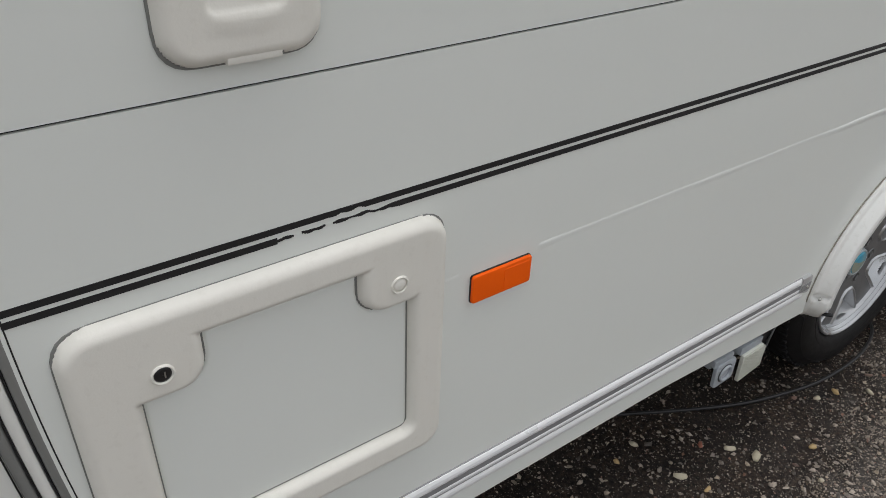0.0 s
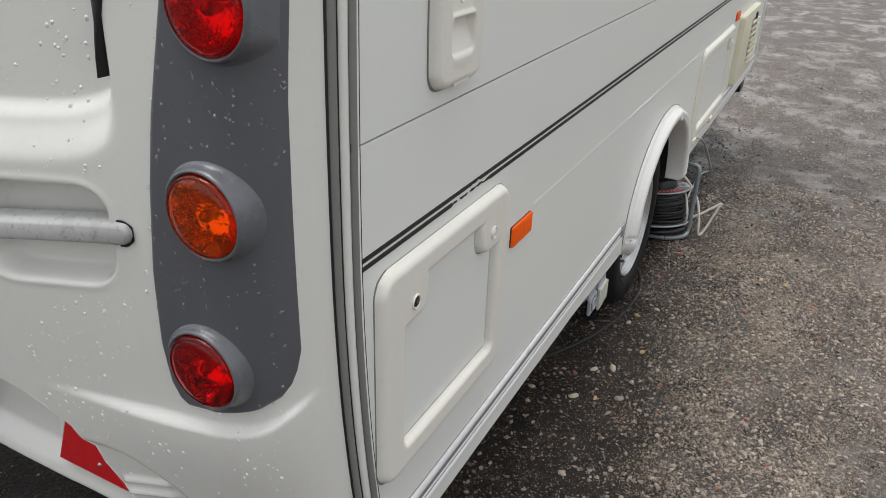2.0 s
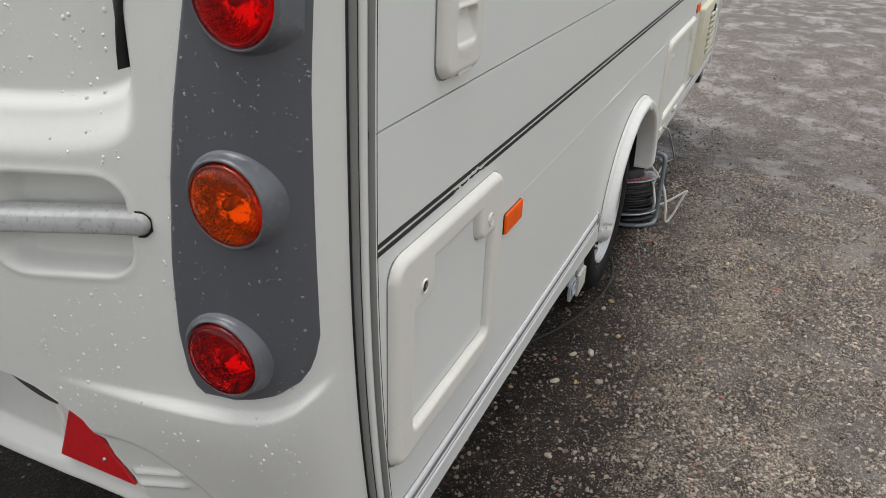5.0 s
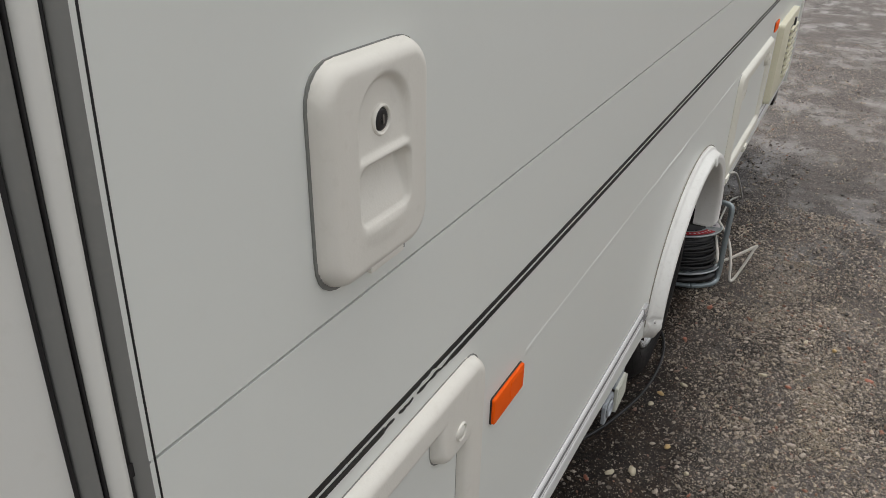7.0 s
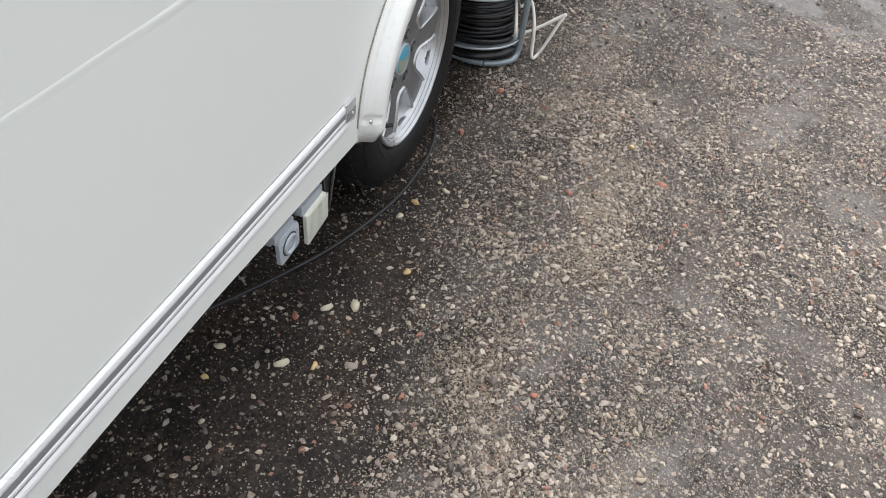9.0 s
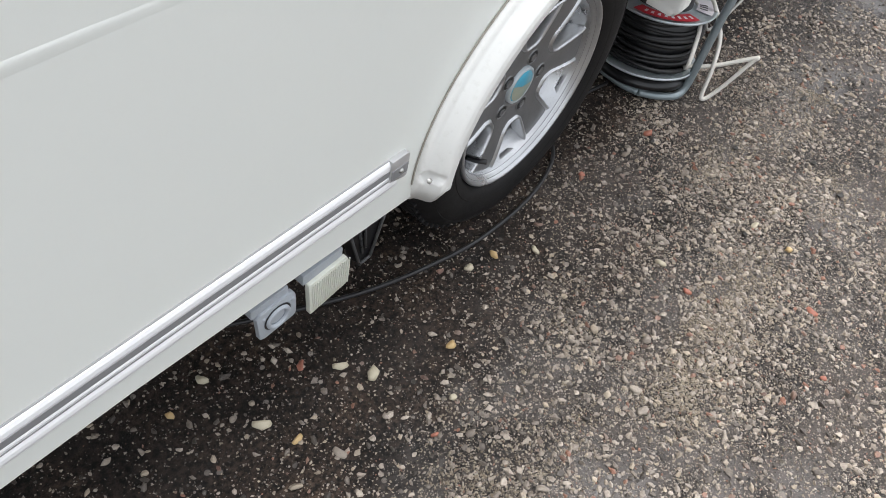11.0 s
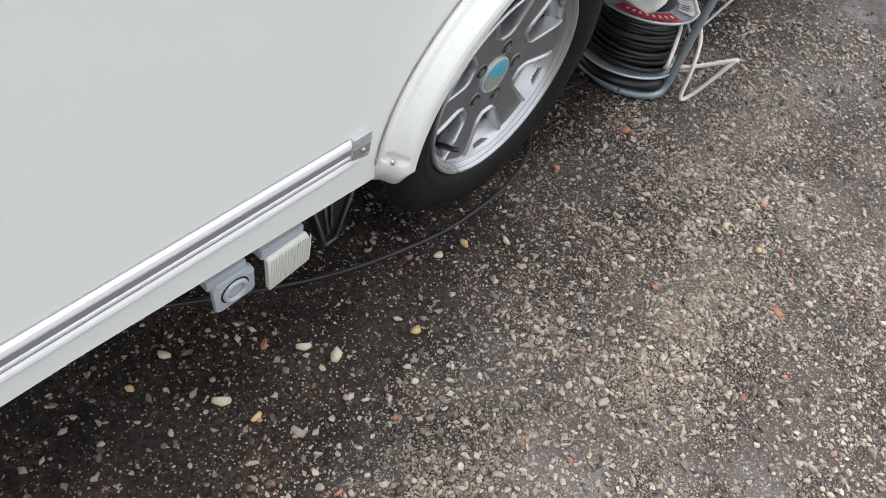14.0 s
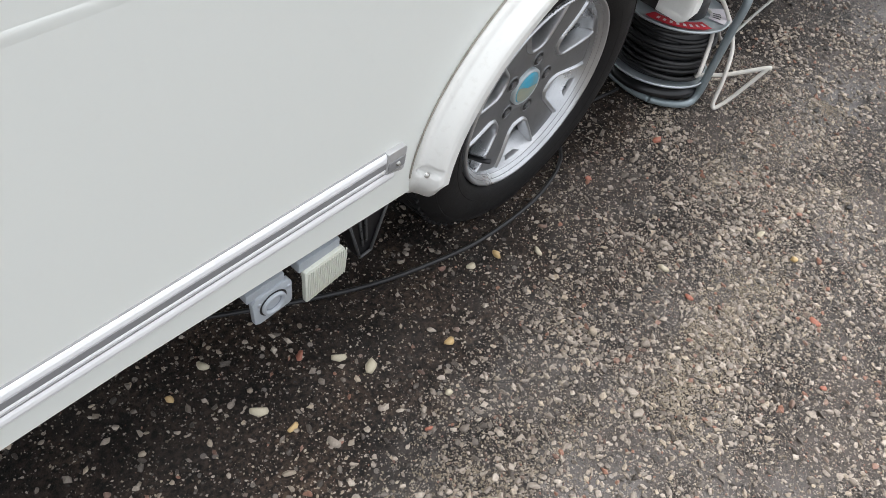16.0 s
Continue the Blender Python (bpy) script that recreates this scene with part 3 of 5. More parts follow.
swept_trim("wall_return", [(0.0, 0.600), (-0.0025, 0.601), (-0.004, 0.604), (-0.004, 0.63)], WHITE, "folded edge of the side panel")
swept_trim("corner_trim", [(-0.0015, 0.606), (-0.002, 0.601), (-0.005, 0.5995), (-0.0115, 0.603), (-0.0125, 0.606), (-0.0125, 0.63)], RUBBER, "grey rubber corner strip")
swept_trim("corner_bead", [(-0.0150, 0.63), (-0.0152, 0.606), (-0.0165, 0.603), (-0.021, 0.6025), (-0.0255, 0.605), (-0.027, 0.609), (-0.0272, 0.63)], SHELL, "off-white corner profile")
swept_trim("corner_trim", [(-0.0292, 0.63), (-0.0295, 0.611), (-0.032, 0.6075), (-0.037, 0.609), (-0.0405, 0.6125), (-0.0415, 0.63)], RUBBER, "grey rubber corner strip")
for edge_x, edge_y in ((0.0002, 0.5998), (-0.0137, 0.605), (-0.0281, 0.609), (-0.0424, 0.613)):
    swept_trim("corner_seam", [(edge_x - 0.0008, edge_y + 0.006), (edge_x - 0.0007, edge_y), (edge_x + 0.0007, edge_y - 0.0002), (edge_x + 0.0008, edge_y + 0.006)], BLACKR, "dark seam beside the corner strip")
swept_trim("corner_gap", [(0.0, 0.614), (-0.042, 0.622)], BLACKR, "dark gap in the corner trim")


# ---- rear moulding ----
def rear(y, z):
    return x_trim(z) - 0.041 - 0.088 * (1 - math.exp(-max(y - 0.615, 0) / 0.035)) - 0.11 * sm((y - 0.74) / 0.45)


LAMPS = [(0.688, 1.331, 0.050), (0.719, 1.101, 0.0505), (0.752, 0.879, 0.052)]
EDGE = [(0.94, 0.40), (0.948, 0.52), (0.956, 0.585), (0.975, 0.64), (0.981, 0.69), (0.992, 0.722), (1.016, 0.749), (1.045, 0.778), (1.075, 0.797), (1.135, 0.814), (1.30, 0.83), (2.9, 0.83)]
RIDGE = [(0.62, 0.862), (0.626, 0.853), (0.642, 0.831), (0.667, 0.808), (0.69, 0.793), (0.716, 0.783), (0.76, 0.772), (0.81, 0.769), (0.89, 0.777), (1.0, 0.797), (1.2, 0.83)]
CREASE = [(0.80, 0.50), (0.845, 0.59), (0.865, 0.622), (0.884, 0.646), (0.905, 0.669), (0.926, 0.684), (0.955, 0.695), (1.0, 0.702)]


def shell_x(y, z):
    x = rear(y, z)
    # window niche, set back above a ledge
    lip = z - 1.128 - 0.055 * math.exp(-max(y - 0.83, 0) / 0.035)
    x += (0.019 * sm(lip / 0.060) + 0.014 * sm((lip - 0.052) / 0.022)) * sm((y - 0.832) / 0.028)
    # hand hole
    d = box_sdf(y, z, 0.862 + 0.10 * max(1.03 - z, 0.0), 1.040, 0.970, 1.110, 0.040)
    x += 0.038 * sm(-d / 0.016) - 0.002 * math.exp(-(d / 0.006) ** 2)
    # shoulder below the lamps
    zr = interp(y, RIDGE)
    fade = sm((y - 0.622) / 0.03) * sm((1.03 - y) / 0.20)
    x -= 0.016 * fade * sm((zr + 0.006 - z) / 0.013) * sm((z - zr + 0.22) / 0.2)
    # sunk panel with two ribs at the foot
    zc = interp(y, CREASE)
    if y > 0.80:
        x += 0.012 * sm((zc - z) / 0.022) * sm((y - 0.80) / 0.06)
        for zm in (0.606, 0.578):
            zl = zm - 0.18 * (0.956 - y) * -0.25
            x -= 0.008 * math.exp(-((z - zl) / 0.006) ** 2) * sm((y - 0.872) / 0.012) * sm((0.958 - y) / 0.01)
    return x


def build_rear():
    ys = list(np.arange(0.615, 1.16, 0.004)) + list(np.linspace(1.17, 2.75, 40))
    zs = list(np.arange(0.40, 1.42, 0.004)) + list(np.linspace(1.44, 2.4, 16))
    verts = []
    for y in ys:
        lo = interp(y, EDGE) if y > 0.94 else 0.40
        verts.append((shell_x(y, lo) + 0.09, y, lo + 0.004))
        verts.append((shell_x(y, lo) + 0.006, y, lo - 0.003))
        for z in zs:
            z = max(z, lo)
            verts.append((shell_x(y, z), y, z))
    def solid(i, j):
        return all(math.hypot(ys[i] + 0.002 - ly, zs[max(j - 2, 0)] + 0.002 - lz) > lr * 1.02 for ly, lz, lr in LAMPS)
    return shape("rear_panel", verts, grid_faces(len(ys), len(zs) + 2, keep=solid), SHELL, caravan, "glossy off-white moulded rear panel with rain drops", facing=(-1, 0, 0))


build_rear()


def build_bumper():
    ys, zs = np.linspace(0.93, 2.75, 120), np.linspace(0, 1, 40)
    verts = []
    for y in ys:
        for u in zs:
            z = 0.435 + u * 0.235
            x = -0.040 + 0.10 * sm((0.462 - z) / 0.03)
            x += 0.030 * sm((z - 0.482) / 0.03) * sm((y - 1.16) / 0.07)
            x -= 0.006 * math.exp(-((z - 0.466) / 0.012) ** 2)
            verts.append((x, y, z - 0.018 * sm((y - 1.12) / 0.07) * sm((1.40 - y) / 0.1) * u))
    b = shape("bumper", verts, grid_faces(len(ys), len(zs)), SHELL, caravan, "off-white moulded lower bumper skirt")
    tri = plate([(1.184, 0.514), (1.015, 0.512), (1.075, 0.585), (1.127, 0.650)], -0.006, 0.0, 0.0015)
    for v in tri.verts:
        v.co = Vector((-0.044 + v.co.y, v.co.x, v.co.z))
    refl = part("reflector", tri, REDREF, caravan, "red triangular rear reflector with a screw")
    shape("screw", *lathe_x([(0, -0.0035), (0.003, -0.003), (0.0045, 0.001)], -0.050, 1.075, 0.545, 12), CHROME, refl)
    # curved dark patch laid on the bumper for the shaded gap under the panel
    sv = []
    for i in range(25):
        u = -1 + i / 12
        w = 0.015 * (1 - u * u)
        sv += [(-0.020, 1.238 + 0.075 * u, 0.612 + 0.013 * u + w * 0.8), (-0.020, 1.238 + 0.075 * u, 0.612 + 0.013 * u - w)]
    shape("gap_patch", sv, grid_faces(25, 2), GAPSHADE, b, "dark curved patch for the shaded gap under the panel edge")
    part("gap_backing", box(0.02, 0.03, 1.0, 2.7, 0.58, 0.86, 0), BLACKR, caravan, "dark gap above the bumper")
    part("black_bracket", box(-0.05, 0.0, 1.405, 1.50, 0.535, 0.66, 0.008), BLACK, caravan, "black plastic number plate lamp")
    return b


GAPSHADE = paint("gap_dark", (0.035, 0.034, 0.032), 0.7, (0.09, 0.085, 0.08), 0.6, scale=40)
build_bumper()

# grab handle across the hand hole
def build_handle():
    ys = np.linspace(0.836, 1.075, 60)
    sec = [(0.018, 0.0), (-0.004, 0.0005), (-0.0085, 0.003), (-0.0095, 0.007), (-0.0090, 0.028), (-0.0075, 0.031), (-0.001, 0.036), (0.018, 0.040)]
    verts = []
    for y in ys:
        zc = 1.053 - 0.045 * (y - 0.836)
        end = math.sqrt(max(0.0, 1.0 - (1 - min(1.0, (y - 0.836) / 0.017)) ** 2))
        for dx, dz in sec:
            verts.append((rear(y, 1.05) + dx, y, zc + 0.84 * (dz - 0.0195) * (0.25 + 0.75 * end)))
    faces = grid_faces(len(ys), len(sec)) + [tuple(range(len(sec)))]
    h = shape("grab_handle", verts, faces, paint("handle_grey", (0.46, 0.465, 0.455), 0.45, (0.17, 0.165, 0.155), 0.8, scale=5), caravan, "weathered grey plastic grab handle")
    seat = []
    for y in ys:
        for dz in (-0.0222, 0.0195):
            seat.append((rear(y, 1.05) - 0.0010, y - 0.0016, 1.0525 - 0.045 * (y - 0.836) + 0.86 * dz * min(1.0, 0.5 + (y - 0.836) / 0.02)))
    shape("handle_gap", seat[:12], grid_faces(6, 2), BLACKR, h, "dark gap round the handle end")


build_handle()
slot_v = []
for z in np.linspace(1.240, 1.75, 24):
    w = 0.002 + 0.034 * sm((z - 1.236) / 0.17)
    y1 = 0.850 - w
    slot_v += [(rear(y1 + w, z) + 0.006, y1 + w, z), (rear(y1 + w * 0.5, z) - 0.001, y1 + w * 0.5, z), (rear(y1, z) - 0.002, y1, z), (rear(y1, z) + 0.02, y1, z)]
shape("window_seal", slot_v, grid_faces(24, 4), BLACKR, caravan, "black rubber seal of the rear window")


# ---- rear lamp panel ----
PLEFT = [(0.797, 0.800), (0.812, 0.813), (0.835, 0.820), (0.90, 0.823), (1.01, 0.816), (1.118, 0.803), (1.207, 0.788), (1.33, 0.760), (1.5, 0.715)]
PRIGHT = [(0.797, 0.766), (0.802, 0.745), (0.810, 0.721), (0.816, 0.705), (0.824, 0.687), (0.846, 0.660), (0.865, 0.649), (0.885, 0.643), (0.915, 0.638), (0.968, 0.6375), (1.093, 0.637), (1.231, 0.636), (1.352, 0.632), (1.5, 0.627)]


def build_lamp_panel():
    us, zs = np.linspace(0, 1, 48), list(np.linspace(0.797, 0.90, 30)) + list(np.linspace(0.904, 1.5, 140))
    verts = []
    for z in zs:
        a, b = interp(z, PRIGHT), interp(z, PLEFT)
        for u in us:
            y = a + (b - a) * u
            e = min(u, 1 - u) * (b - a)
            e = min(e, (z - 0.797) * 1.2 + 0.0005)
            verts.append((rear(y, z) - 0.006 * min(1.0, e / 0.004) ** 0.5 + 0.001, y, z))
    k = len(us)
    def solid(i, j):
        c = sum((Vector(verts[q]) for q in (i * k + j, i * k + j + 1, (i + 1) * k + j, (i + 1) * k + j + 1)), Vector()) / 4
        return all(math.hypot(c.y - ly, c.z - lz) > lr * 1.0 for ly, lz, lr in LAMPS)
    return shape("lamp_panel", verts, grid_faces(len(zs), k, keep=solid), DARKGREY, caravan, "dark grey plastic rear lamp panel with three round lamps")


lamp_panel = build_lamp_panel()


def build_lamp(y, z, r, front, lens, label):
    """Round lamp that looks straight back: sloping bezel, faceted bowl, bulb and domed lens."""
    rings = [(1.0, 0.012, 0.0), (1.005, 0.003, 0.0), (1.05, -0.001, 0.0), (1.10, 0.001, 0.0)]
    n = 56
    verts = []
    for i in range(n):
        a = 2 * math.pi * i / n
        cy, cz = math.cos(a), math.sin(a)
        for k, dx, _ in rings:
            verts.append((front + dx, y + r * k * cy, z + r * k * cz))
        for t in (0.2, 0.45, 0.7, 0.88, 1.0):
            k = r * (1.10 + 0.20 * t ** 1.6)
            py, pz = max(y + k * cy, interp(z + k * cz, PRIGHT) + 0.008 - 0.004 * t), z + k * cz
            base = min(rear(py, pz) - 0.0035, front + 0.07)
            verts.append((front + 0.001 + (max(base, front + 0.004) - front - 0.001) * (1 - (1 - t) ** 1.7), py, pz))
    bez = shape("lamp", verts, grid_faces(n, 9, True), BEZEL, lamp_panel, label, facing=(-1, 0, 0))
    rng = random.Random(int(z * 1000))
    bowl, n_b = [], 32
    for ib in range(n_b):
        a = 2 * math.pi * ib / n_b
        for k, (rr, dx) in enumerate(((1.0, 0.004), (0.95, 0.013), (0.87, 0.022), (0.77, 0.029), (0.65, 0.034), (0.52, 0.038), (0.38, 0.041), (0.22, 0.043), (0.01, 0.044))):
            push = rng.uniform(-0.0004, 0.0004) if 0 < k < 8 else 0
            bowl.append((front + dx + push, y + r * rr * math.cos(a), z + r * rr * math.sin(a)))
    shape("reflector_bowl", bowl, grid_faces(n_b, 9, True), BOWL, bez, "mirror bowl behind the lens", facing=(-1, 0, 0))
    shape("bulb", *lathe_x([(0.0005, 0.004), (0.006, 0.007), (0.008, 0.013), (0.006, 0.024), (0.006, 0.028)], front, y + 0.004, z - 0.004, 16), RIMB, bez)
    lens_ob = shape("lens", *lathe_x([(r * 0.998, 0.006), (r * 0.99, 0.0015), (r * 0.95, -0.0025), (r * 0.8, -0.006), (r * 0.5, -0.009), (r * 0.2, -0.0102), (0.0004, -0.0104)], front, y, z, 48), lens, bez, "glossy ribbed lens", facing=(-1, 0, 0))
    lens_ob.visible_shadow = False
    shape("lens_rim", *lathe_x([(r * 1.0, 0.004), (r * 0.985, -0.001), (r * 0.955, -0.0035), (r * 0.93, -0.0042), (r * 0.90, -0.0035)], front, y, z, 48), lens, bez, facing=(-1, 0, 0))
    return bez


build_lamp(0.688, 1.331, 0.050, -0.092, LENSR, "round red tail lamp in a grey bezel")
build_lamp(0.719, 1.101, 0.0505, -0.098, LENSO, "round amber indicator lamp in a grey bezel")
build_lamp(0.752, 0.879, 0.052, -0.098, LENSR, "round red brake lamp in a grey bezel")


# ---- hatches and fittings on the side ----
def soft_edge(d, t, r):
    """Height of a moulded lip at depth d inside its outline: t high, rounded over r."""
    if d <= 0:
        return -0.003
    u = min(d / r, 1.0)
    return t * math.sqrt(max(0.0, 1 - (1 - u) ** 2))


def lock_parts(parent, x, z, y, keyed, r=0.012):
    ring = shape("lock", *lathe_y([(r, 0.004), (r, -0.001), (r * 0.9, -0.0026), (r * 0.84, -0.0026), (r * 0.76, -0.0008), (r * 0.74, 0.003)], x, y, z, 28), PLASTIC, parent, "round lock")
    if keyed:
        shape("key_barrel", *lathe_y([(r * 0.76, 0.002), (r * 0.72, -0.0008), (r * 0.55, -0.0015), (0.0004, -0.0010)], x, y, z, 24), BLACK, ring, "dark key barrel")
        part("keyhole", box(x + 0.0012, x + 0.0026, y - 0.0020, y - 0.001, z - 0.0035, z + 0.0035, 0), CHROME, ring)
    else:
        shape("blank_cap", *lathe_y([(r * 0.76, 0.002), (r * 0.68, -0.0012), (r * 0.4, -0.0024), (0.0004, -0.0028)], x, y, z, 24), PLASTIC, ring)


def build_hatch(x0, x1, z0, z1, step, mat, full):
    """Service hatch: a wide moulded frame with two lock bosses round a flush panel."""
    w = 0.058
    ix0, ix1, iz0, iz1 = x0 + w + 0.006, x1 - 0.052, z0 + 0.050, z1 - 0.046
    lx, rx, lz = x0 + 0.087, x1 - 0.072, z1 - 0.072
    def h(x, z):
        d_out = -box_sdf(x, z, x0, x1, z0, z1, 0.036)
        d_in = box_sdf(x, z, ix0, ix1, iz0, iz1, 0.012)
        boss_l = -box_sdf(x, z, x0 + 0.02, lx + 0.045, lz - 0.034, z1 - 0.02, 0.030)
        boss_r = -max(box_sdf(x, z, rx - 0.048, x1 - 0.02, lz - 0.034, z1 - 0.02, 0.034), -0.05)
        d = min(d_out, max(d_in, boss_l, boss_r))
        inner = max(d_in, boss_l, boss_r)
        if inner < 0 < d_out:
            return -0.003
        return soft_edge(min(d_out, 10), 0.016, 0.014) - 0.016 + soft_edge(inner, 0.016, 0.011) if d > 0 else -0.003
    v, f = relief(x0 - 0.004, x1 + 0.004, z0 - 0.004, z1 + 0.004, step, h, WALL)
    hatch = shape("service_hatch", v, f, mat, caravan, "cream plastic service hatch frame with two locks" if full else "yellowed cream plastic service hatch")
    def hp(x, z):
        inner = max(box_sdf(x, z, ix0, ix1, iz0, iz1, 0.012), -box_sdf(x, z, x0 + 0.02, lx + 0.045, lz - 0.034, z1 - 0.02, 0.030), -max(box_sdf(x, z, rx - 0.048, x1 - 0.02, lz - 0.034, z1 - 0.02, 0.034), -0.05))
        return min(0.0032, max(-0.002, 0.0012 - (inner + 0.0022) * 2.5))
    pv, pf = relief(ix0 - 0.005, ix1 + 0.005, iz0 - 0.005, iz1 + 0.005, step, hp, WALL)
    shape("hatch_panel", pv, pf, WHITE, hatch, "off-white flush panel of the hatch")
    part("seal", plate(round_poly([(x0 - 0.0018, z0 - 0.0018, 0.038), (x1 + 0.001, z0 - 0.0018, 0.038), (x1 + 0.001, z1 + 0.001, 0.038), (x0 - 0.0018, z1 + 0.001, 0.038)]), WALL - 0.0012, WALL, 0), RUBBER, hatch, "dark seal line")
    if full:
        lock_parts(hatch, lx, lz, WALL - 0.016, True)
        lock_parts(hatch, rx, lz, WALL - 0.016, False)
    else:
        for bx in (x0 + 0.05, (x0 + x1) / 2 + 0.05):
            part("hinge", box(bx - 0.03, bx + 0.03, WALL - 0.022, WALL, z0 - 0.012, z0 + 0.012, 0.005), mat, hatch)
        lock_parts(hatch, lx, lz, WALL - 0.016, True)
        lock_parts(hatch, rx, lz, WALL - 0.016, False)
    return hatch


build_hatch(0.071, 0.502, 0.606, 0.975, 0.0025, PLASTIC, True)
build_hatch(2.47, 3.24, 0.485, 0.862, 0.005, CREAM, False)


def build_latch():
    """Locker latch: a rounded plate with an arched key niche and a finger cup."""
    x0, x1, z0, z1 = 0.209, 0.355, 1.190, 1.366
    kx, kz = 0.284, 1.312
    def h(x, z):
        d = -box_sdf(x, z, x0, x1, z0, z1, 0.032)
        y = soft_edge(d, 0.0155, 0.013)
        if d > 0.004:
            niche = max(math.hypot(x - kx, max(z - kz, 0)) - 0.037, (kz - 0.027) - z)
            y -= 0.006 * sm(-niche / 0.007) * sm((z - kz + 0.027) / 0.004 if z < kz else 1.0) * (0.45 + 0.55 * sm((z - kz + 0.03) / 0.05))
            cup = box_sdf(x, z, kx - 0.036, kx + 0.037, 1.232, 1.2835, 0.010)
            depth = 0.0138 * (0.2 + 0.8 * sm((z - 1.232) / 0.045))
            y -= depth * sm(-cup / 0.005)
            low = math.hypot((x - kx) / 0.040, (z - 1.228) / 0.017) - 1
            y += 0.0010 * sm(-low * 1.5) * sm(cup / 0.004)
        return y
    v, f = relief(x0 - 0.004, x1 + 0.004, z0 - 0.004, z1 + 0.004, 0.002, h, WALL)
    plate_ob = shape("locker_latch", v, f, PLASTIC, caravan, "cream plastic locker latch with key lock and finger cup")
    part("seal", plate(round_poly([(x0 - 0.002, z0 - 0.002, 0.034), (x1 + 0.0005, z0 - 0.002, 0.034), (x1 + 0.0005, z1 + 0.0005, 0.034), (x0 - 0.002, z1 + 0.0005, 0.034)]), WALL - 0.0015, WALL, 0), RUBBER, plate_ob, "dark seal line")
    lock_parts(plate_ob, kx, kz, WALL - 0.0105, True, 0.0125)
    part("catch_tab", box(0.262, 0.312, WALL - 0.0135, WALL - 0.004, 1.1905, 1.1985, 0.0015), PLASTIC, plate_ob, "small release tab")
    part("tab_gap", box(0.262, 0.313, WALL - 0.0145, WALL - 0.006, 1.1992, 1.2002, 0), RUBBER, plate_ob)
    part("tab_gap", box(0.3125, 0.3135, WALL - 0.0130, WALL - 0.006, 1.1925, 1.2002, 0), RUBBER, plate_ob)


build_latch()


def build_marker(x0, x1, z0, z1, name_label):
    e = 0.0009
    base = part("side_marker", plate(round_poly([(x0 - e, z0 - e, 0.005), (x1 + e, z0 - e, 0.005), (x1 + e, z1 + e, 0.005), (x0 - e, z1 + e, 0.005)]), WALL - 0.0022, WALL, 0.0006), BLACK, caravan, name_label)
    lens = part("lens", plate(round_poly([(x0, z0, 0.005), (x1, z0, 0.005), (x1, z1, 0.005), (x0, z1, 0.005)]), WALL - 0.0066, WALL - 0.0018, 0.0022, 3), AMBER, base, "orange prismatic lens")
    c = x0 + (x1 - x0) * 0.52
    part("rib", box(c, x1 - 0.005, WALL - 0.0072, WALL - 0.0060, z0 + 0.005, z1 - 0.005, 0.0005, 1), AMBER, lens, "raised half of the orange lens")


build_marker(0.5475, 0.6465, 0.819, 0.861, "orange rectangular side reflector")
build_marker(3.27, 3.37, 0.868, 0.908, "orange rectangular side reflector")


def build_vent():
    """Cream wall flue with louvres near the front."""
    x0, x1, z0, z1 = 3.45, 4.05, 0.52, 0.87
    v = part("wall_vent", plate(round_poly([(x0, z0, 0.02), (x1, z0, 0.02), (x1, z1, 0.02), (x0, z1, 0.02)]), WALL - 0.028, WALL, 0.008), YELLOWED, caravan, "yellowed cream louvred wall vent")
    for i in range(8):
        z = z0 + 0.06 + i * 0.03
        part("louvre", box(x0 + 0.30, x1 - 0.05, WALL - 0.040, WALL - 0.024, z, z + 0.014, 0.003), YELLOWED, v)
        part("slit", box(x0 + 0.30, x1 - 0.05, WALL - 0.0285, WALL - 0.02, z + 0.015, z + 0.026, 0), BLACK, v)
    part("flap", box(x0 + 0.42, x0 + 0.45, WALL - 0.036, WALL - 0.02, z1 - 0.16, z1 - 0.03, 0.002), BLACK, v)


build_vent()


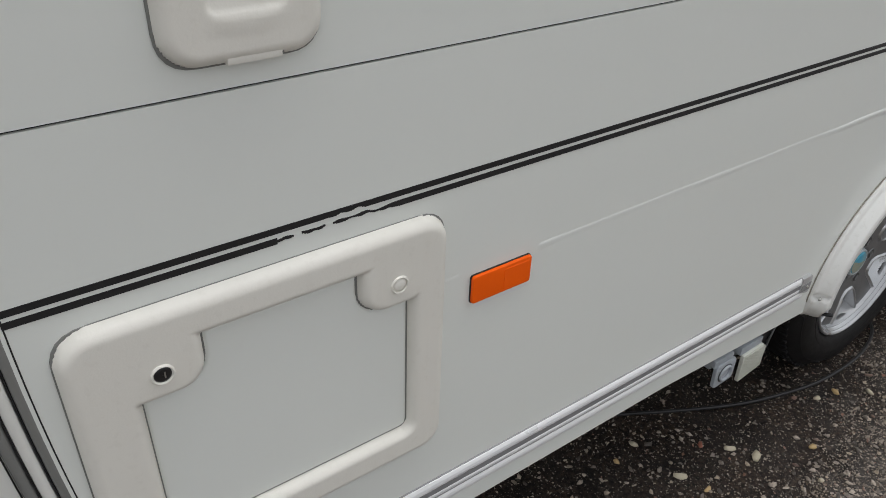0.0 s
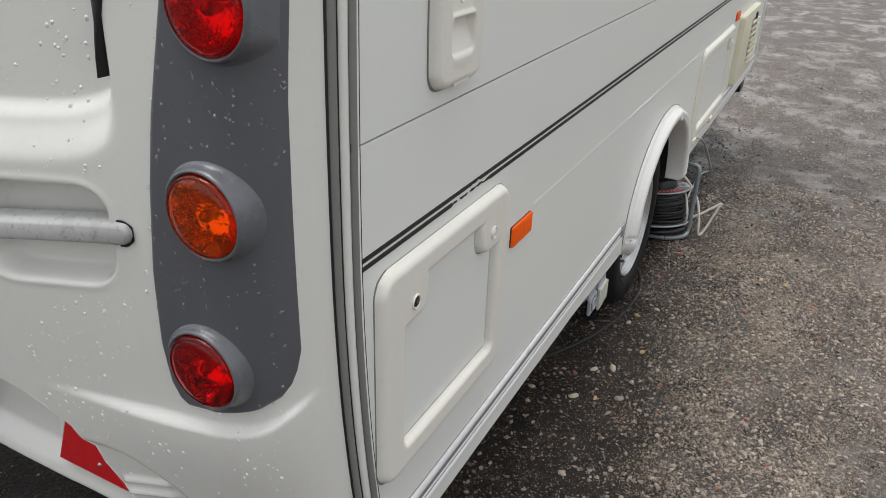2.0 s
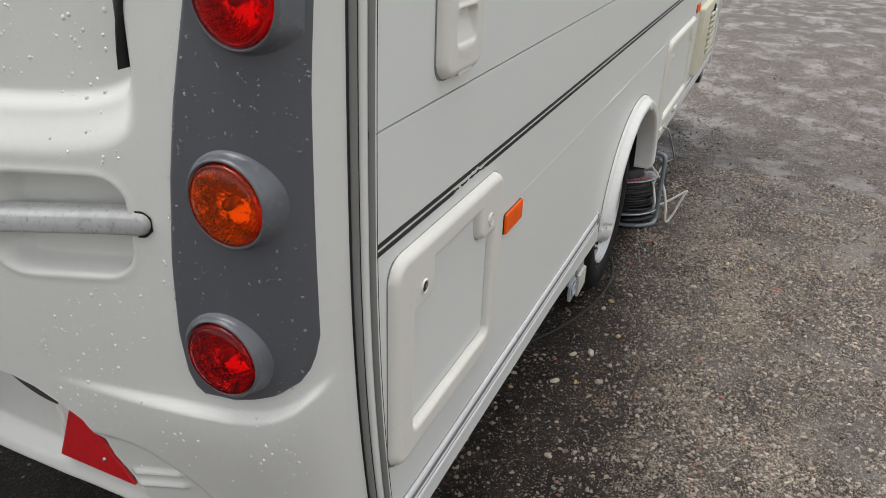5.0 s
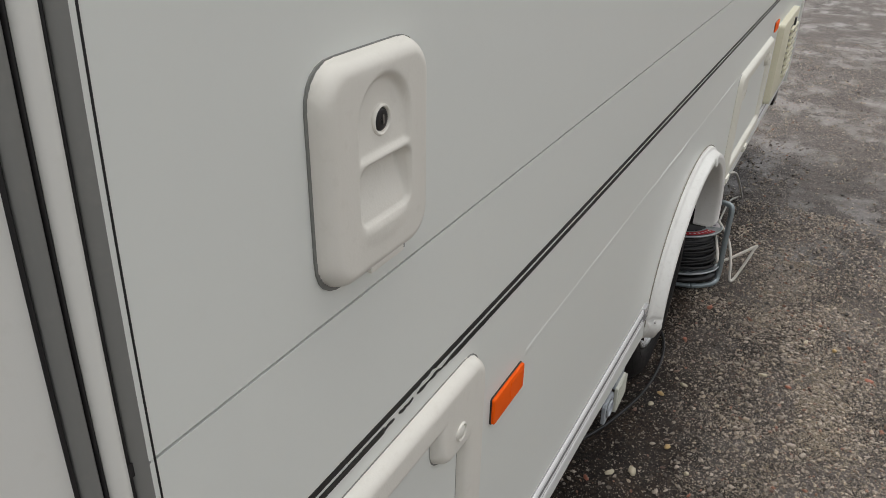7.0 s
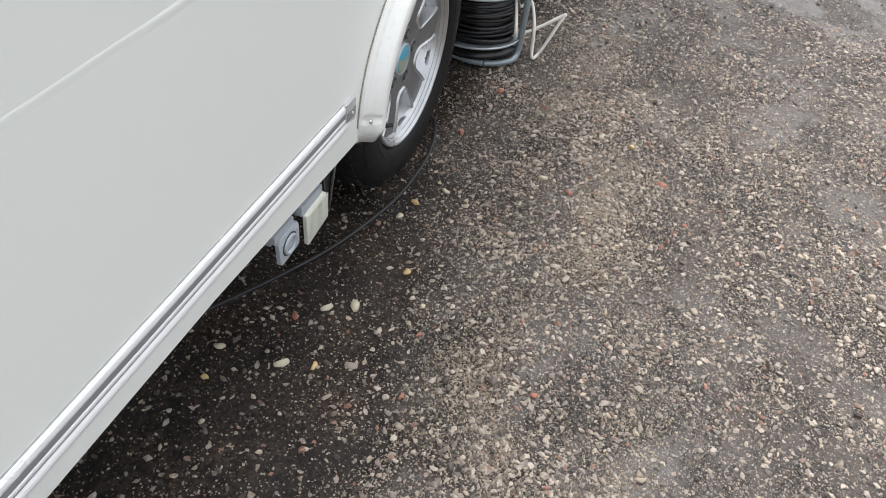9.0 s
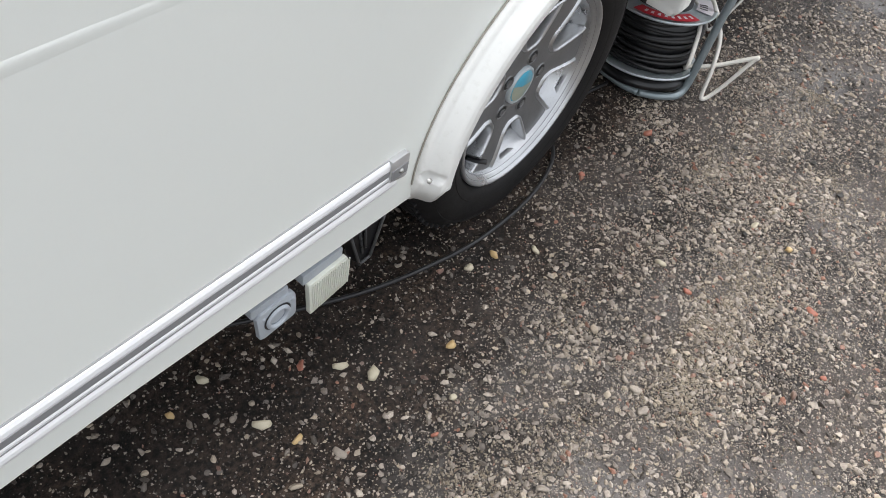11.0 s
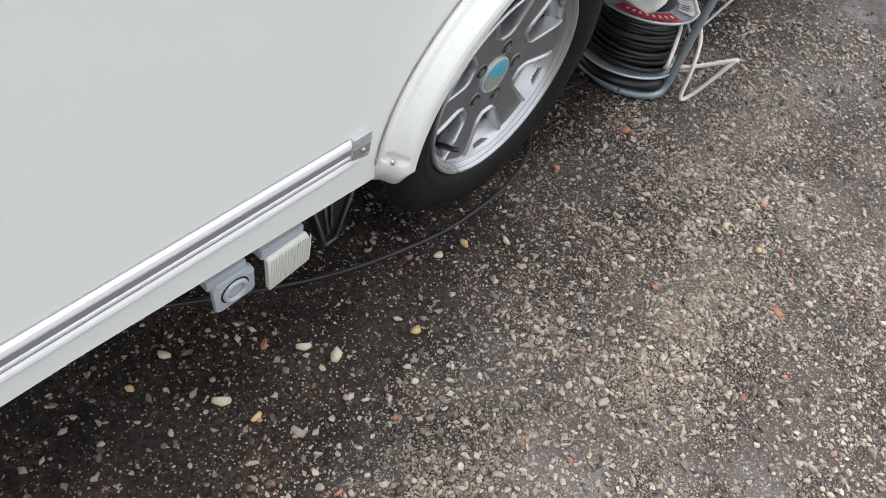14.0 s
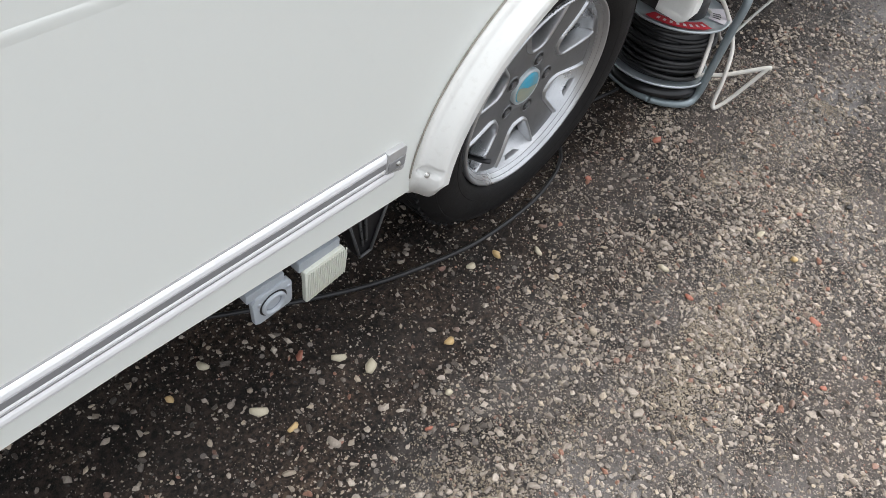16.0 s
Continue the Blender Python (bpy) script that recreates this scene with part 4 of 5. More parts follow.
# ---- wheel arch, wheel ----
def build_arch():
    n = 220
    inner = [(AX - 0.365, 0.380)] + arch_curve(0.365, 0.314, AX, 0.395, n, 2.0) + [(AX + 0.365, 0.380)]
    outer = [(AX - 0.424, 0.380)] + arch_curve(0.424, 0.337, AX, 0.420, n, 2.0) + [(AX + 0.424, 0.380)]
    sec = [(0.0, 0.640), (0.002, 0.582), (0.03, 0.571), (0.12, 0.565), (0.45, 0.562), (0.60, 0.564), (0.68, 0.569), (0.76, 0.580), (0.84, 0.587), (0.95, 0.590), (1.0, 0.593), (1.01, 0.601)]
    steps = [0.0, 0.002, 0.015, 0.03, 0.06] + [0.09 + 0.025 * i for i in range(37)] + [1.01]
    verts = []
    for (ax, az), (bx, bz) in zip(inner, outer):
        for s in steps:
            x, z = ax + (bx - ax) * s, az + (bz - az) * s
            y = interp(s, sec)
            # oval screw niche at each foot
            for sx in (-1, 1):
                d = math.hypot((x - AX - sx * 0.408) / 0.017, (z - 0.436) / 0.0095)
                if s > 0.002 and d < 1.0:
                    y += 0.010 * sm((1.0 - d) / 0.45)
            # the foot rounds off towards the ground
            y += 0.012 * sm((0.386 - z) / 0.006) if s > 0.002 else 0.0
            verts.append((x, y, z))
    k = len(steps)
    faces = grid_faces(n + 3, k) + [tuple(range(k)), tuple(range((n + 2) * k + k - 1, (n + 2) * k - 1, -1))]
    a = shape("wheel_arch", verts, faces, ARCH, caravan, "white plastic wheel arch trim with grime along its edge")
    line = [(p[0], 0.5985, p[1]) for p in arch_curve(0.4272, 0.3402, AX, 0.420, n, 2.0)]
    shape("grime_line", *tube(line, 0.0014, 6), paint("grime", (0.33, 0.31, 0.26), 0.7, (0.12, 0.11, 0.09), 0.9, scale=30), a, "dirty sealant line")
    for sx in (-1, 1):
        shape("screw", *lathe_y([(0.0044, 0.004), (0.004, 0.0), (0.0004, -0.001)], AX + sx * 0.416, 0.5745, 0.436, 12), CHROME, a, "small rusty screw head")
    shape("badge", *lathe_y([(0.018, 0.0015), (0.017, -0.0025), (0.014, -0.003), (0.013, -0.0015), (0.0004, -0.0015)], AX + 0.045, 0.5605, 0.728, 28), ARCH, a, "oval embossed badge")
    # wheel box
    well = [(x, y, z) for x, z in arch_curve(0.398, 0.36, AX, 0.36, 32) for y in (0.60, 0.95)]
    shape("wheel_box", well, grid_faces(33, 2), UNDER, caravan, "dark wheel box")
    part("wheel_box", box(AX - 0.42, AX + 0.42, 0.94, 0.955, 0.3, 0.76, 0), UNDER, caravan, "dark wheel box")
    return a


build_arch()


def build_wheel():
    wheel = empty_thing("wheel", (AX, 0.74, AZ), "", "")
    attach(wheel, caravan)
    R = 0.3195
    prof = [(0.200, 0.020), (0.2085, 0.006), (0.216, -0.004), (0.232, -0.012), (0.258, -0.016), (0.280, -0.012), (0.296, -0.003), (0.308, 0.010), (R - 0.004, 0.022), (R, 0.034),
            (R + 0.0015, 0.06), (R + 0.002, 0.09), (R + 0.0015, 0.12), (R, 0.146), (0.306, 0.17), (0.28, 0.188), (0.24, 0.19), (0.205, 0.175)]
    v, f = lathe_y(prof, AX, 0.655, AZ, 96)
    v = [(x, y - (0.006 if z < 0.03 else 0), max(z, -0.002)) for x, y, z in v]
    tyre = shape("tyre", v, f, TYRE, wheel, "black rubber tyre, wet and dusty")
    for r, dy in ((0.2375, -0.0130), (0.289, -0.0085)):
        v, f = lathe_y([(r - 0.0018, dy + 0.0016), (r, dy - 0.0012), (r + 0.0018, dy + 0.0016)], AX, 0.655, AZ, 96)
        shape("sidewall_ring", v, f, TYRE, tyre)
    for i in range(72):
        a = 2 * math.pi * i / 72
        bm = box(-0.004, 0.004, 0.0, 0.03, -0.004, 0.004, 0.001, 1)
        m = Matrix.Translation((AX + (R - 0.003) * math.cos(a), 0.668, AZ + (R - 0.003) * math.sin(a))) @ Matrix.Rotation(-a, 4, "Y")
        bmesh.ops.transform(bm, matrix=m, verts=bm.verts)
        if AZ + R * math.sin(a) > 0.02:
            part("tread_block", bm, TYRE, tyre)
    rim = shape("rim", *lathe_y([(0.2085, 0.010), (0.209, -0.002), (0.2065, -0.006), (0.203, -0.005), (0.200, 0.002), (0.1945, 0.006), (0.190, 0.012), (0.187, 0.03), (0.180, 0.04), (0.172, 0.055), (0.168, 0.10), (0.165, 0.15)], AX, 0.655, AZ, 96), RIMB, wheel, "silver alloy rim with six spokes")
    # thin dark rings drawn on the rim, for the shade at its steps
    for rr, yy in ((0.1985, 0.0035), (0.1905, 0.0112)):
        shape("rim_groove", *lathe_y([(rr - 0.0007, yy - 0.0012), (rr + 0.0007, yy - 0.0016)], AX, 0.655, AZ, 72), ALUD, rim, "dirt in the rim groove")
    shape("rim_back", *lathe_y([(0.166, 0.14), (0.10, 0.15), (0.0004, 0.15)], AX, 0.655, AZ, 48), UNDER, rim, "dark brake drum behind the spokes")
    # spoked face: a dished disc with six windows between the spokes
    n_r, n_a = 56, 288
    def face_y(r):
        return 0.030 - 0.010 * sm((r - 0.06) / 0.12) + 0.006 * sm((0.05 - r) / 0.015)
    def window(r, a):
        best = 1.0
        for k in range(6):
            d = (a - radians(35 + 60 * k) + math.pi) % (2 * math.pi) - math.pi
            if abs(d) < 0.6:
                s = (r - 0.098) / 0.085
                half = 0.019 + 0.033 * min(max(s, 0), 1.15)
                q = (abs(r * math.sin(d)) - half + 0.012, abs(r * math.cos(d) - 0.1415) - 0.0455 + 0.012)
                best = min(best, math.hypot(max(q[0], 0), max(q[1], 0)) + min(max(q), 0) - 0.012)
        return best
    fv, ws = [], []
    for ia in range(n_a):
        a = 2 * math.pi * ia / n_a
        for ir in range(n_r):
            r = 0.034 + (0.192 - 0.034) * ir / (n_r - 1)
            w = window(r, a)
            ws.append(w)
            rise = 0.0045 * math.exp(-(w / 0.010) ** 2)
            fv.append((AX + r * math.cos(a), 0.655 + face_y(r) + rise * 0.5, AZ + r * math.sin(a)))
    def kept(ia, ir):
        ib = (ia + 1) % n_a
        return min(ws[ia * n_r + ir], ws[ia * n_r + ir + 1], ws[ib * n_r + ir], ws[ib * n_r + ir + 1]) > 0.0006
    shape("spoked_face", fv, grid_faces(n_a, n_r, True, keep=kept), RIM, rim, "dark silver face with six spokes", facing=(0, -1, 0))
    # raised lip and wall round each window
    lip = [(0.0085, 0.0012), (0.0060, -0.0030), (0.0036, -0.0042), (0.0014, -0.0030), (0.0, 0.0010), (-0.0006, 0.010), (0.0004, 0.030)]
    n_t = 96
    for k in range(6):
        mid = radians(35 + 60 * k)
        cx, cz = 0.1415 * math.cos(mid), 0.1415 * math.sin(mid)
        lv = []
        for it in range(n_t):
            t = 2 * math.pi * it / n_t
            for off, dy in lip:
                lo, hi = 0.0, 0.09
                for _ in range(22):
                    h = 0.5 * (lo + hi)
                    u, v = cx + h * math.cos(t), cz + h * math.sin(t)
                    d = (math.atan2(v, u) - mid + math.pi) % (2 * math.pi) - math.pi
                    r = math.hypot(u, v)
                    half = 0.019 + 0.033 * min(max((r - 0.098) / 0.085, 0), 1.15)
                    q = (abs(r * math.sin(d)) - half + 0.012, abs(r * math.cos(d) - 0.1415) - 0.0455 + 0.012)
                    if math.hypot(max(q[0], 0), max(q[1], 0)) + min(max(q), 0) - 0.012 < off:
                        lo = h
                    else:
                        hi = h
                lv.append((AX + cx + lo * math.cos(t), 0.655 + face_y(min(math.hypot(cx + lo * math.cos(t), cz + lo * math.sin(t)), 0.192)) + dy, AZ + cz + lo * math.sin(t)))
        shape("window_edge", lv, grid_faces(n_t, len(lip), True), RIMB, rim, "bright machined edge of a spoke window")
    cap = shape("hub_cap", *lathe_y([(0.0405, 0.040), (0.0395, 0.0280), (0.0365, 0.0255), (0.0335, 0.0270)], AX, 0.655, AZ, 40), STEEL, rim, "round hub cap", facing=(0, -1, 0))
    shape("cap_badge", *lathe_y([(0.034, 0.029), (0.0325, 0.0262), (0.014, 0.0254), (0.0004, 0.0252)], AX, 0.655, AZ, 32), BLUECAP, rim, "faded blue and sand coloured centre badge", facing=(0, -1, 0))
    low = [(AX + rr * math.cos(t), 0.655 + 0.0249 + 0.0009 * (rr / 0.032) ** 2, AZ + rr * math.sin(t)) for t in np.linspace(radians(158), radians(352), 25) for rr in (0.001, 0.016, 0.0315)]
    shape("badge_field", low, grid_faces(25, 3), SANDCAP, rim, "sand coloured lower field of the badge", facing=(0, -1, 0))
    for i in range(5):
        a = radians(72 * i + 5)
        x, z = AX + 0.0615 * math.cos(a), AZ + 0.0615 * math.sin(a)
        shape("nut_recess", *lathe_y([(0.0175, 0.0325), (0.0155, 0.0272), (0.0135, 0.0285), (0.0125, 0.036)], x, 0.655, z, 24), RIM, rim)
        shape("nut_floor", *lathe_y([(0.0132, 0.0287), (0.0004, 0.0287)], x, 0.655, z, 18), BLACK, rim)
        bm = bmesh.new()
        bmesh.ops.create_cone(bm, cap_ends=True, segments=6, radius1=0.0092, radius2=0.0085, depth=0.012)
        bmesh.ops.transform(bm, matrix=Matrix.Translation((x, 0.655 + 0.0325, z)) @ Matrix.Rotation(radians(90), 4, "X"), verts=bm.verts)
        part("wheel_bolt", bm, RIM, rim)
    va = radians(228)
    vx, vz = AX + 0.172 * math.cos(va), AZ + 0.172 * math.sin(va)
    shape("valve", *tube([(vx, 0.70, vz), (vx + 0.006, 0.672, vz + 0.006), (vx + 0.012, 0.655, vz + 0.012)], 0.0052, 10), BLACK, rim, "black rubber tyre valve")
    return wheel


build_wheel()

# ---- hull that closes the van ----
part("floor_pan", box(0.08, AX - 0.42, WALL + 0.045, 2.74, 0.425, 0.46, 0), UNDER, caravan, "dark underbody")
part("floor_pan", box(AX - 0.42, AX + 0.42, 0.955, 2.74, 0.425, 0.46, 0), UNDER, caravan, "dark underbody")
part("floor_pan", box(AX + 0.42, FRONT - 0.02, WALL + 0.045, 2.74, 0.425, 0.46, 0), UNDER, caravan, "dark underbody")
part("roof", box(0.0, FRONT - 0.2, WALL, 2.76, 2.4, 2.44, 0.01), WHITE, caravan, "white roof")
part("far_wall", box(0.05, FRONT, 2.74, 2.77, 0.40, 2.4, 0.005), WHITE, caravan, "off-white far side wall")
fr = plate([(WALL + 0.03, 0.40), (2.74, 0.40), (2.74, 2.4), (WALL + 0.03, 2.4)], -0.015, 0.015, 0)
for v in fr.verts:
    v.co = Vector((FRONT - 0.02 + v.co.y + 0.03 * (1 - abs(v.co.z - 1.0)), v.co.x, v.co.z))
part("front_wall", fr, WHITE, caravan, "off-white front wall")
part("corner_trim", box(FRONT - 0.01, FRONT + 0.04, WALL - 0.012, WALL + 0.03, 0.39, 1.7, 0.006), SHELL, caravan, "off-white front corner profile")
part("chassis_beam", box(0.3, 4.4, 1.05, 1.09, 0.27, 0.42, 0.004), UNDER, caravan, "dark steel chassis beam")
part("axle", box(AX - 0.05, AX + 0.05, 0.84, 2.5, AZ - 0.05, AZ + 0.05, 0.01), UNDER, caravan, "dark axle tube")
part("mud_foot", box(4.16, 4.30, WALL + 0.005, WALL + 0.05, 0.33, 0.41, 0.008), BLACK, caravan, "black bracket below the skirt")


# ---- fittings below the skirt ----
def build_outlet():
    o = part("drain_outlet", plate(round_poly([(1.238, 0.303, 0.003), (1.247, 0.298, 0.003), (1.304, 0.302, 0.010), (1.302, 0.352, 0.010), (1.297, 0.361, 0.004), (1.240, 0.361, 0.004), (1.234, 0.352, 0.004)]), 0.604, 0.612, 0.002), GREYP, caravan, "grey plastic drain outlet with a round port")
    part("flange", plate(round_poly([(1.228, 0.357, 0.003), (1.292, 0.357, 0.003), (1.292, 0.376, 0.003), (1.228, 0.376, 0.003)]), 0.608, 0.640, 0.002), GREYP, o)
    part("neck", box(1.236, 1.288, 0.622, 0.70, 0.340, 0.43, 0.004), GREYP, o)
    shape("port", *lathe_y([(0.0205, 0.0), (0.0205, -0.004), (0.0185, -0.006), (0.0150, -0.005), (0.0140, 0.004)], 1.269, 0.6045, 0.331, 32), GREYP, o, "raised round port")
    shape("port_groove", *lathe_y([(0.0235, 0.0), (0.0203, -0.0006)], 1.269, 0.6036, 0.331, 28), BLACK, o)
    shape("port_hole", *lathe_y([(0.0146, 0.0), (0.0004, 0.003)], 1.269, 0.6035, 0.331, 24), BLUEGREY, o)
    for bx in (1.245, 1.296):
        shape("rivet", *lathe_y([(0.0034, 0.0), (0.0030, -0.0012), (0.0004, -0.0016)], bx, 0.604, 0.346, 12), GREYP, o)
    f = part("drain_flap", plate(round_poly([(1.327, 0.276, 0.004), (1.404, 0.288, 0.014), (1.404, 0.330, 0.016), (1.396, 0.357, 0.010), (1.322, 0.352, 0.005)]), 0.600, 0.608, 0.002), OFFW, caravan, "dirty white ribbed plastic flap")
    for i in range(17):
        x = 1.330 + i * 0.0044
        part("rib", box(x - 0.0010, x + 0.0010, 0.5985, 0.6005, 0.281 + i * 0.0006, 0.347 + i * 0.0002, 0.0004, 1), OFFW, f)
    part("flange", plate(round_poly([(1.316, 0.352, 0.003), (1.392, 0.354, 0.003), (1.392, 0.374, 0.003), (1.316, 0.374, 0.003)]), 0.606, 0.640, 0.002), GREYP, f)
    part("neck", box(1.33, 1.386, 0.622, 0.70, 0.335, 0.43, 0.004), GREYP, f)
    k = part("black_strut", plate(round_poly([(1.45, 0.36, 0.01), (1.505, 0.168, 0.012), (1.535, 0.172, 0.012), (1.575, 0.33, 0.01), (1.55, 0.40, 0.01), (1.47, 0.40, 0.01)]), 0.668, 0.69, 0.005), BLACK, caravan, "glossy black plastic bracket with ribs")
    for a, b in (((1.452, 0.665, 0.350), (1.507, 0.665, 0.172)), ((1.507, 0.665, 0.172), (1.533, 0.665, 0.175)), ((1.533, 0.665, 0.175), (1.572, 0.665, 0.330)), ((1.478, 0.666, 0.37), (1.512, 0.666, 0.20)), ((1.497, 0.666, 0.38), (1.519, 0.666, 0.21))):
        shape("rib", *tube([a, b], 0.0030, 6), SMOKED, k)


BLUEGREY = paint("port_inside", (0.23, 0.25, 0.28), 0.5, (0.1, 0.1, 0.1), 0.4, scale=20)
build_outlet()


# ---- cable reel ----
def build_reel():
    cx, cy = 2.64, 0.69
    reel = empty_thing("cable_reel", (cx, cy, 0.0), "steel cable reel wound with black cable, lying on its side", "cable reel")
    R = 0.136
    for z in (0.045, 0.198):
        fl = shape("flange", *lathe_z([(0.045, 0.004), (0.09, 0.003), (0.115, 0.0015), (R - 0.004, 0.002), (R, 0.006), (R + 0.002, 0.003), (R, -0.001), (R - 0.004, -0.003), (0.05, -0.002)], cx, cy, z, 64), STEEL, reel, "galvanised steel flange")
    shape("drum", *lathe_z([(0.05, 0.045), (0.075, 0.046), (0.075, 0.198), (0.05, 0.199)], cx, cy, 0, 40), BLACK, reel)
    # wound cable
    random.seed(4)
    for layer in range(13):
        z = 0.055 + layer * 0.0108
        rad = 0.114 + 0.006 * math.sin(layer * 1.7) - (0.012 if layer > 10 else 0)
        ph, tilt = random.random() * 6, random.uniform(-0.006, 0.006)
        line = []
        for i in range(49):
            a = 2 * math.pi * i / 48
            line.append((cx + (rad + 0.002 * math.sin(3 * a + ph)) * math.cos(a), cy + (rad + 0.002 * math.sin(3 * a + ph)) * math.sin(a), z + tilt * math.sin(a + ph) + 0.002 * math.sin(2 * a + ph)))
        shape("cable_turn", *tube(line, 0.0056, 8, False), BLACKR, reel)
    shape("core", *lathe_z([(0.106, 0.050), (0.108, 0.07), (0.108, 0.17), (0.098, 0.192)], cx, cy, 0, 40), BLACK, reel)
    shape("base_ring", *lathe_z([(0.04, 0.0), (0.115, 0.002), (0.13, 0.008), (0.13, 0.022), (0.11, 0.034), (0.05, 0.04)], cx + 0.004, cy, 0.0, 48), BLACK, reel, "black plastic hub under the lower flange")
    sock = shape("socket_hub", *lathe_z([(0.075, 0.200), (0.074, 0.235), (0.068, 0.245), (0.0004, 0.247)], cx, cy, 0, 40), BLACK, reel, "black socket hub")
    part("plug", box(cx - 0.012, cx + 0.030, cy - 0.045, cy - 0.005, 0.235, 0.29, 0.006), CABLE, reel, "white plug in the socket")
    # stickers on the upper flange
    def sticker(name, a0, a1, r0, r1, mat, label):
        v = []
        n = 14
        for i in range(n + 1):
            a = radians(a0 + (a1 - a0) * i / n)
            for r in (r0, r1):
                v.append((cx + r * math.cos(a), cy + r * math.sin(a), 0.2036))
        return shape(name, v, grid_faces(n + 1, 2), mat, reel, label)
    red = sticker("sticker", 168, 252, 0.088, 0.125, REDLAB, "red and white sticker")
    for a in range(180, 244, 9):
        v = []
        for i in range(3):
            t = radians(a + i * 2)
            for r in (0.100, 0.114):
                v.append((cx + r * math.cos(t), cy + r * math.sin(t), 0.2041))
        shape("bar", v, grid_faces(3, 2), WHITELAB, red)
    wl = sticker("sticker", 275, 318, 0.085, 0.128, WHITELAB, "white sticker with small black marks")
    for a in (284, 291, 298):
        v = []
        for i in range(3):
            t = radians(a + i * 1.4)
            for r in (0.092, 0.112):
                v.append((cx + r * math.cos(t), cy + r * math.sin(t), 0.2041))
        shape("bar", v, grid_faces(3, 2), BLACK, wl)
    # bent stand
    shape("stand", *tube(spline([(2.545, 0.640, 0.016), (2.575, 0.600, 0.014), (2.62, 0.564, 0.015), (2.645, 0.556, 0.04), (2.647, 0.556, 0.12), (2.647, 0.556, 0.24), (2.650, 0.556, 0.315), (2.66, 0.57, 0.333), (2.67, 0.62, 0.335)], 8), 0.0105, 12), TUBE, reel, "bent blue-grey steel tube stand")
    shape("stand", *tube(spline([(2.545, 0.640, 0.016), (2.54, 0.70, 0.014), (2.56, 0.79, 0.014), (2.60, 0.835, 0.03), (2.605, 0.84, 0.12), (2.62, 0.84, 0.30), (2.66, 0.80, 0.335), (2.67, 0.62, 0.335)], 8), 0.0105, 12), TUBE, reel, "bent blue-grey steel tube stand")
    # the reel leans on its stand: all but the tubes tip up towards the open yard
    tip = Matrix.Translation((cx, cy, 0.014)) @ Matrix.Rotation(0.14, 4, Vector((-0.8, 0.6, 0.0))) @ Matrix.Translation((-cx, -cy, 0.0))
    for ob in reel.children_recursive:
        if not ob.name.startswith("stand"):
            ob.data.transform(tip)
    return reel


build_reel()


def lay_cable(name, pts, r, mat, label, category="cable"):
    ob = shape(name, *tube(spline(pts, 10), r, 10), mat)
    return tagged(ob, label, category)


lay_cable("white_cable", [(2.655, 0.665, 0.275), (2.672, 0.645, 0.285), (2.698, 0.612, 0.255), (2.719, 0.556, 0.17), (2.694, 0.527, 0.095), (2.676, 0.512, 0.012), (2.70, 0.49, 0.035), (2.735, 0.452, 0.142), (2.742, 0.447, 0.150),
                         (2.735, 0.458, 0.146), (2.70, 0.53, 0.095), (2.665, 0.585, 0.075), (2.62, 0.575, 0.10), (2.598, 0.566, 0.125), (2.625, 0.580, 0.17), (2.66, 0.60, 0.20), (2.70, 0.635, 0.215), (2.72, 0.66, 0.212)],
          0.0055, CABLE, "stiff off-white cable looped beside the reel")
lay_cable("grey_cable", [(2.575, 0.612, 0.490), (2.61, 0.588, 0.475), (2.75, 0.583, 0.43), (2.98, 0.588, 0.325), (3.28, 0.595, 0.16), (3.52, 0.605, 0.035), (3.58, 0.625, 0.010), (3.50, 0.655, 0.008), (3.28, 0.656, 0.008), (3.08, 0.647, 0.008), (2.98, 0.643, 0.02), (2.85, 0.625, 0.09), (2.74, 0.61, 0.17), (2.69, 0.615, 0.215)], 0.0046, CABLEG, "thin grey cable hanging out of the far hatch")
lay_cable("black_cable", [(1.02, 1.05, 0.006), (1.18, 0.90, 0.006), (1.32, 0.815, 0.006), (1.455, 0.742, 0.006), (1.578, 0.685, 0.006), (1.702, 0.646, 0.006), (1.832, 0.619, 0.006), (1.984, 0.614, 0.006), (2.09, 0.628, 0.006), (2.17, 0.655, 0.006), (2.235, 0.70, 0.006), (2.36, 0.74, 0.006), (2.52, 0.72, 0.008)],
          0.0048, BLACKR, "black cable lying on the ground round the wheel")


# ---- rain drops on the rear moulding ----
def drops(count, place, seed, name, parent, label, mat, big):
    rng = np.random.default_rng(seed)
    verts, faces = [], []
    for _ in range(count):
        got = place(rng)
        if got is None:
            continue
        y, z, off = got
        r = big * (0.0009 + 0.0022 * rng.random() ** 3)
        st = 1.0 + 0.9 * rng.random()
        k = len(verts)
        x = shell_x(y, z) - off
        slope = (shell_x(y + 0.002, z) - shell_x(y - 0.002, z)) / 0.004
        for ring, (rr, hh) in enumerate(((1.0, -0.1), (0.8, 0.45), (0.4, 0.7))):
            for j in range(8):
                a = math.pi * j / 4
                dy, dz = r * rr * math.cos(a), r * rr * st * math.sin(a)
                verts.append((x + slope * dy - r * hh, y + dy, z + dz))
        verts.append((x - r * 0.78, y, z))
        for ring in range(2):
            for j in range(8):
                a, b = k + ring * 8 + j, k + ring * 8 + (j + 1) % 8
                faces.append((a, b, b + 8, a + 8))
        for j in range(8):
            faces.append((k + 16 + j, k + 16 + (j + 1) % 8, k + 24))
    ob = shape(name, verts, faces, mat, parent, label, facing=(-1, 0, 0))
    ob["kind"] = "stuff"
    return ob


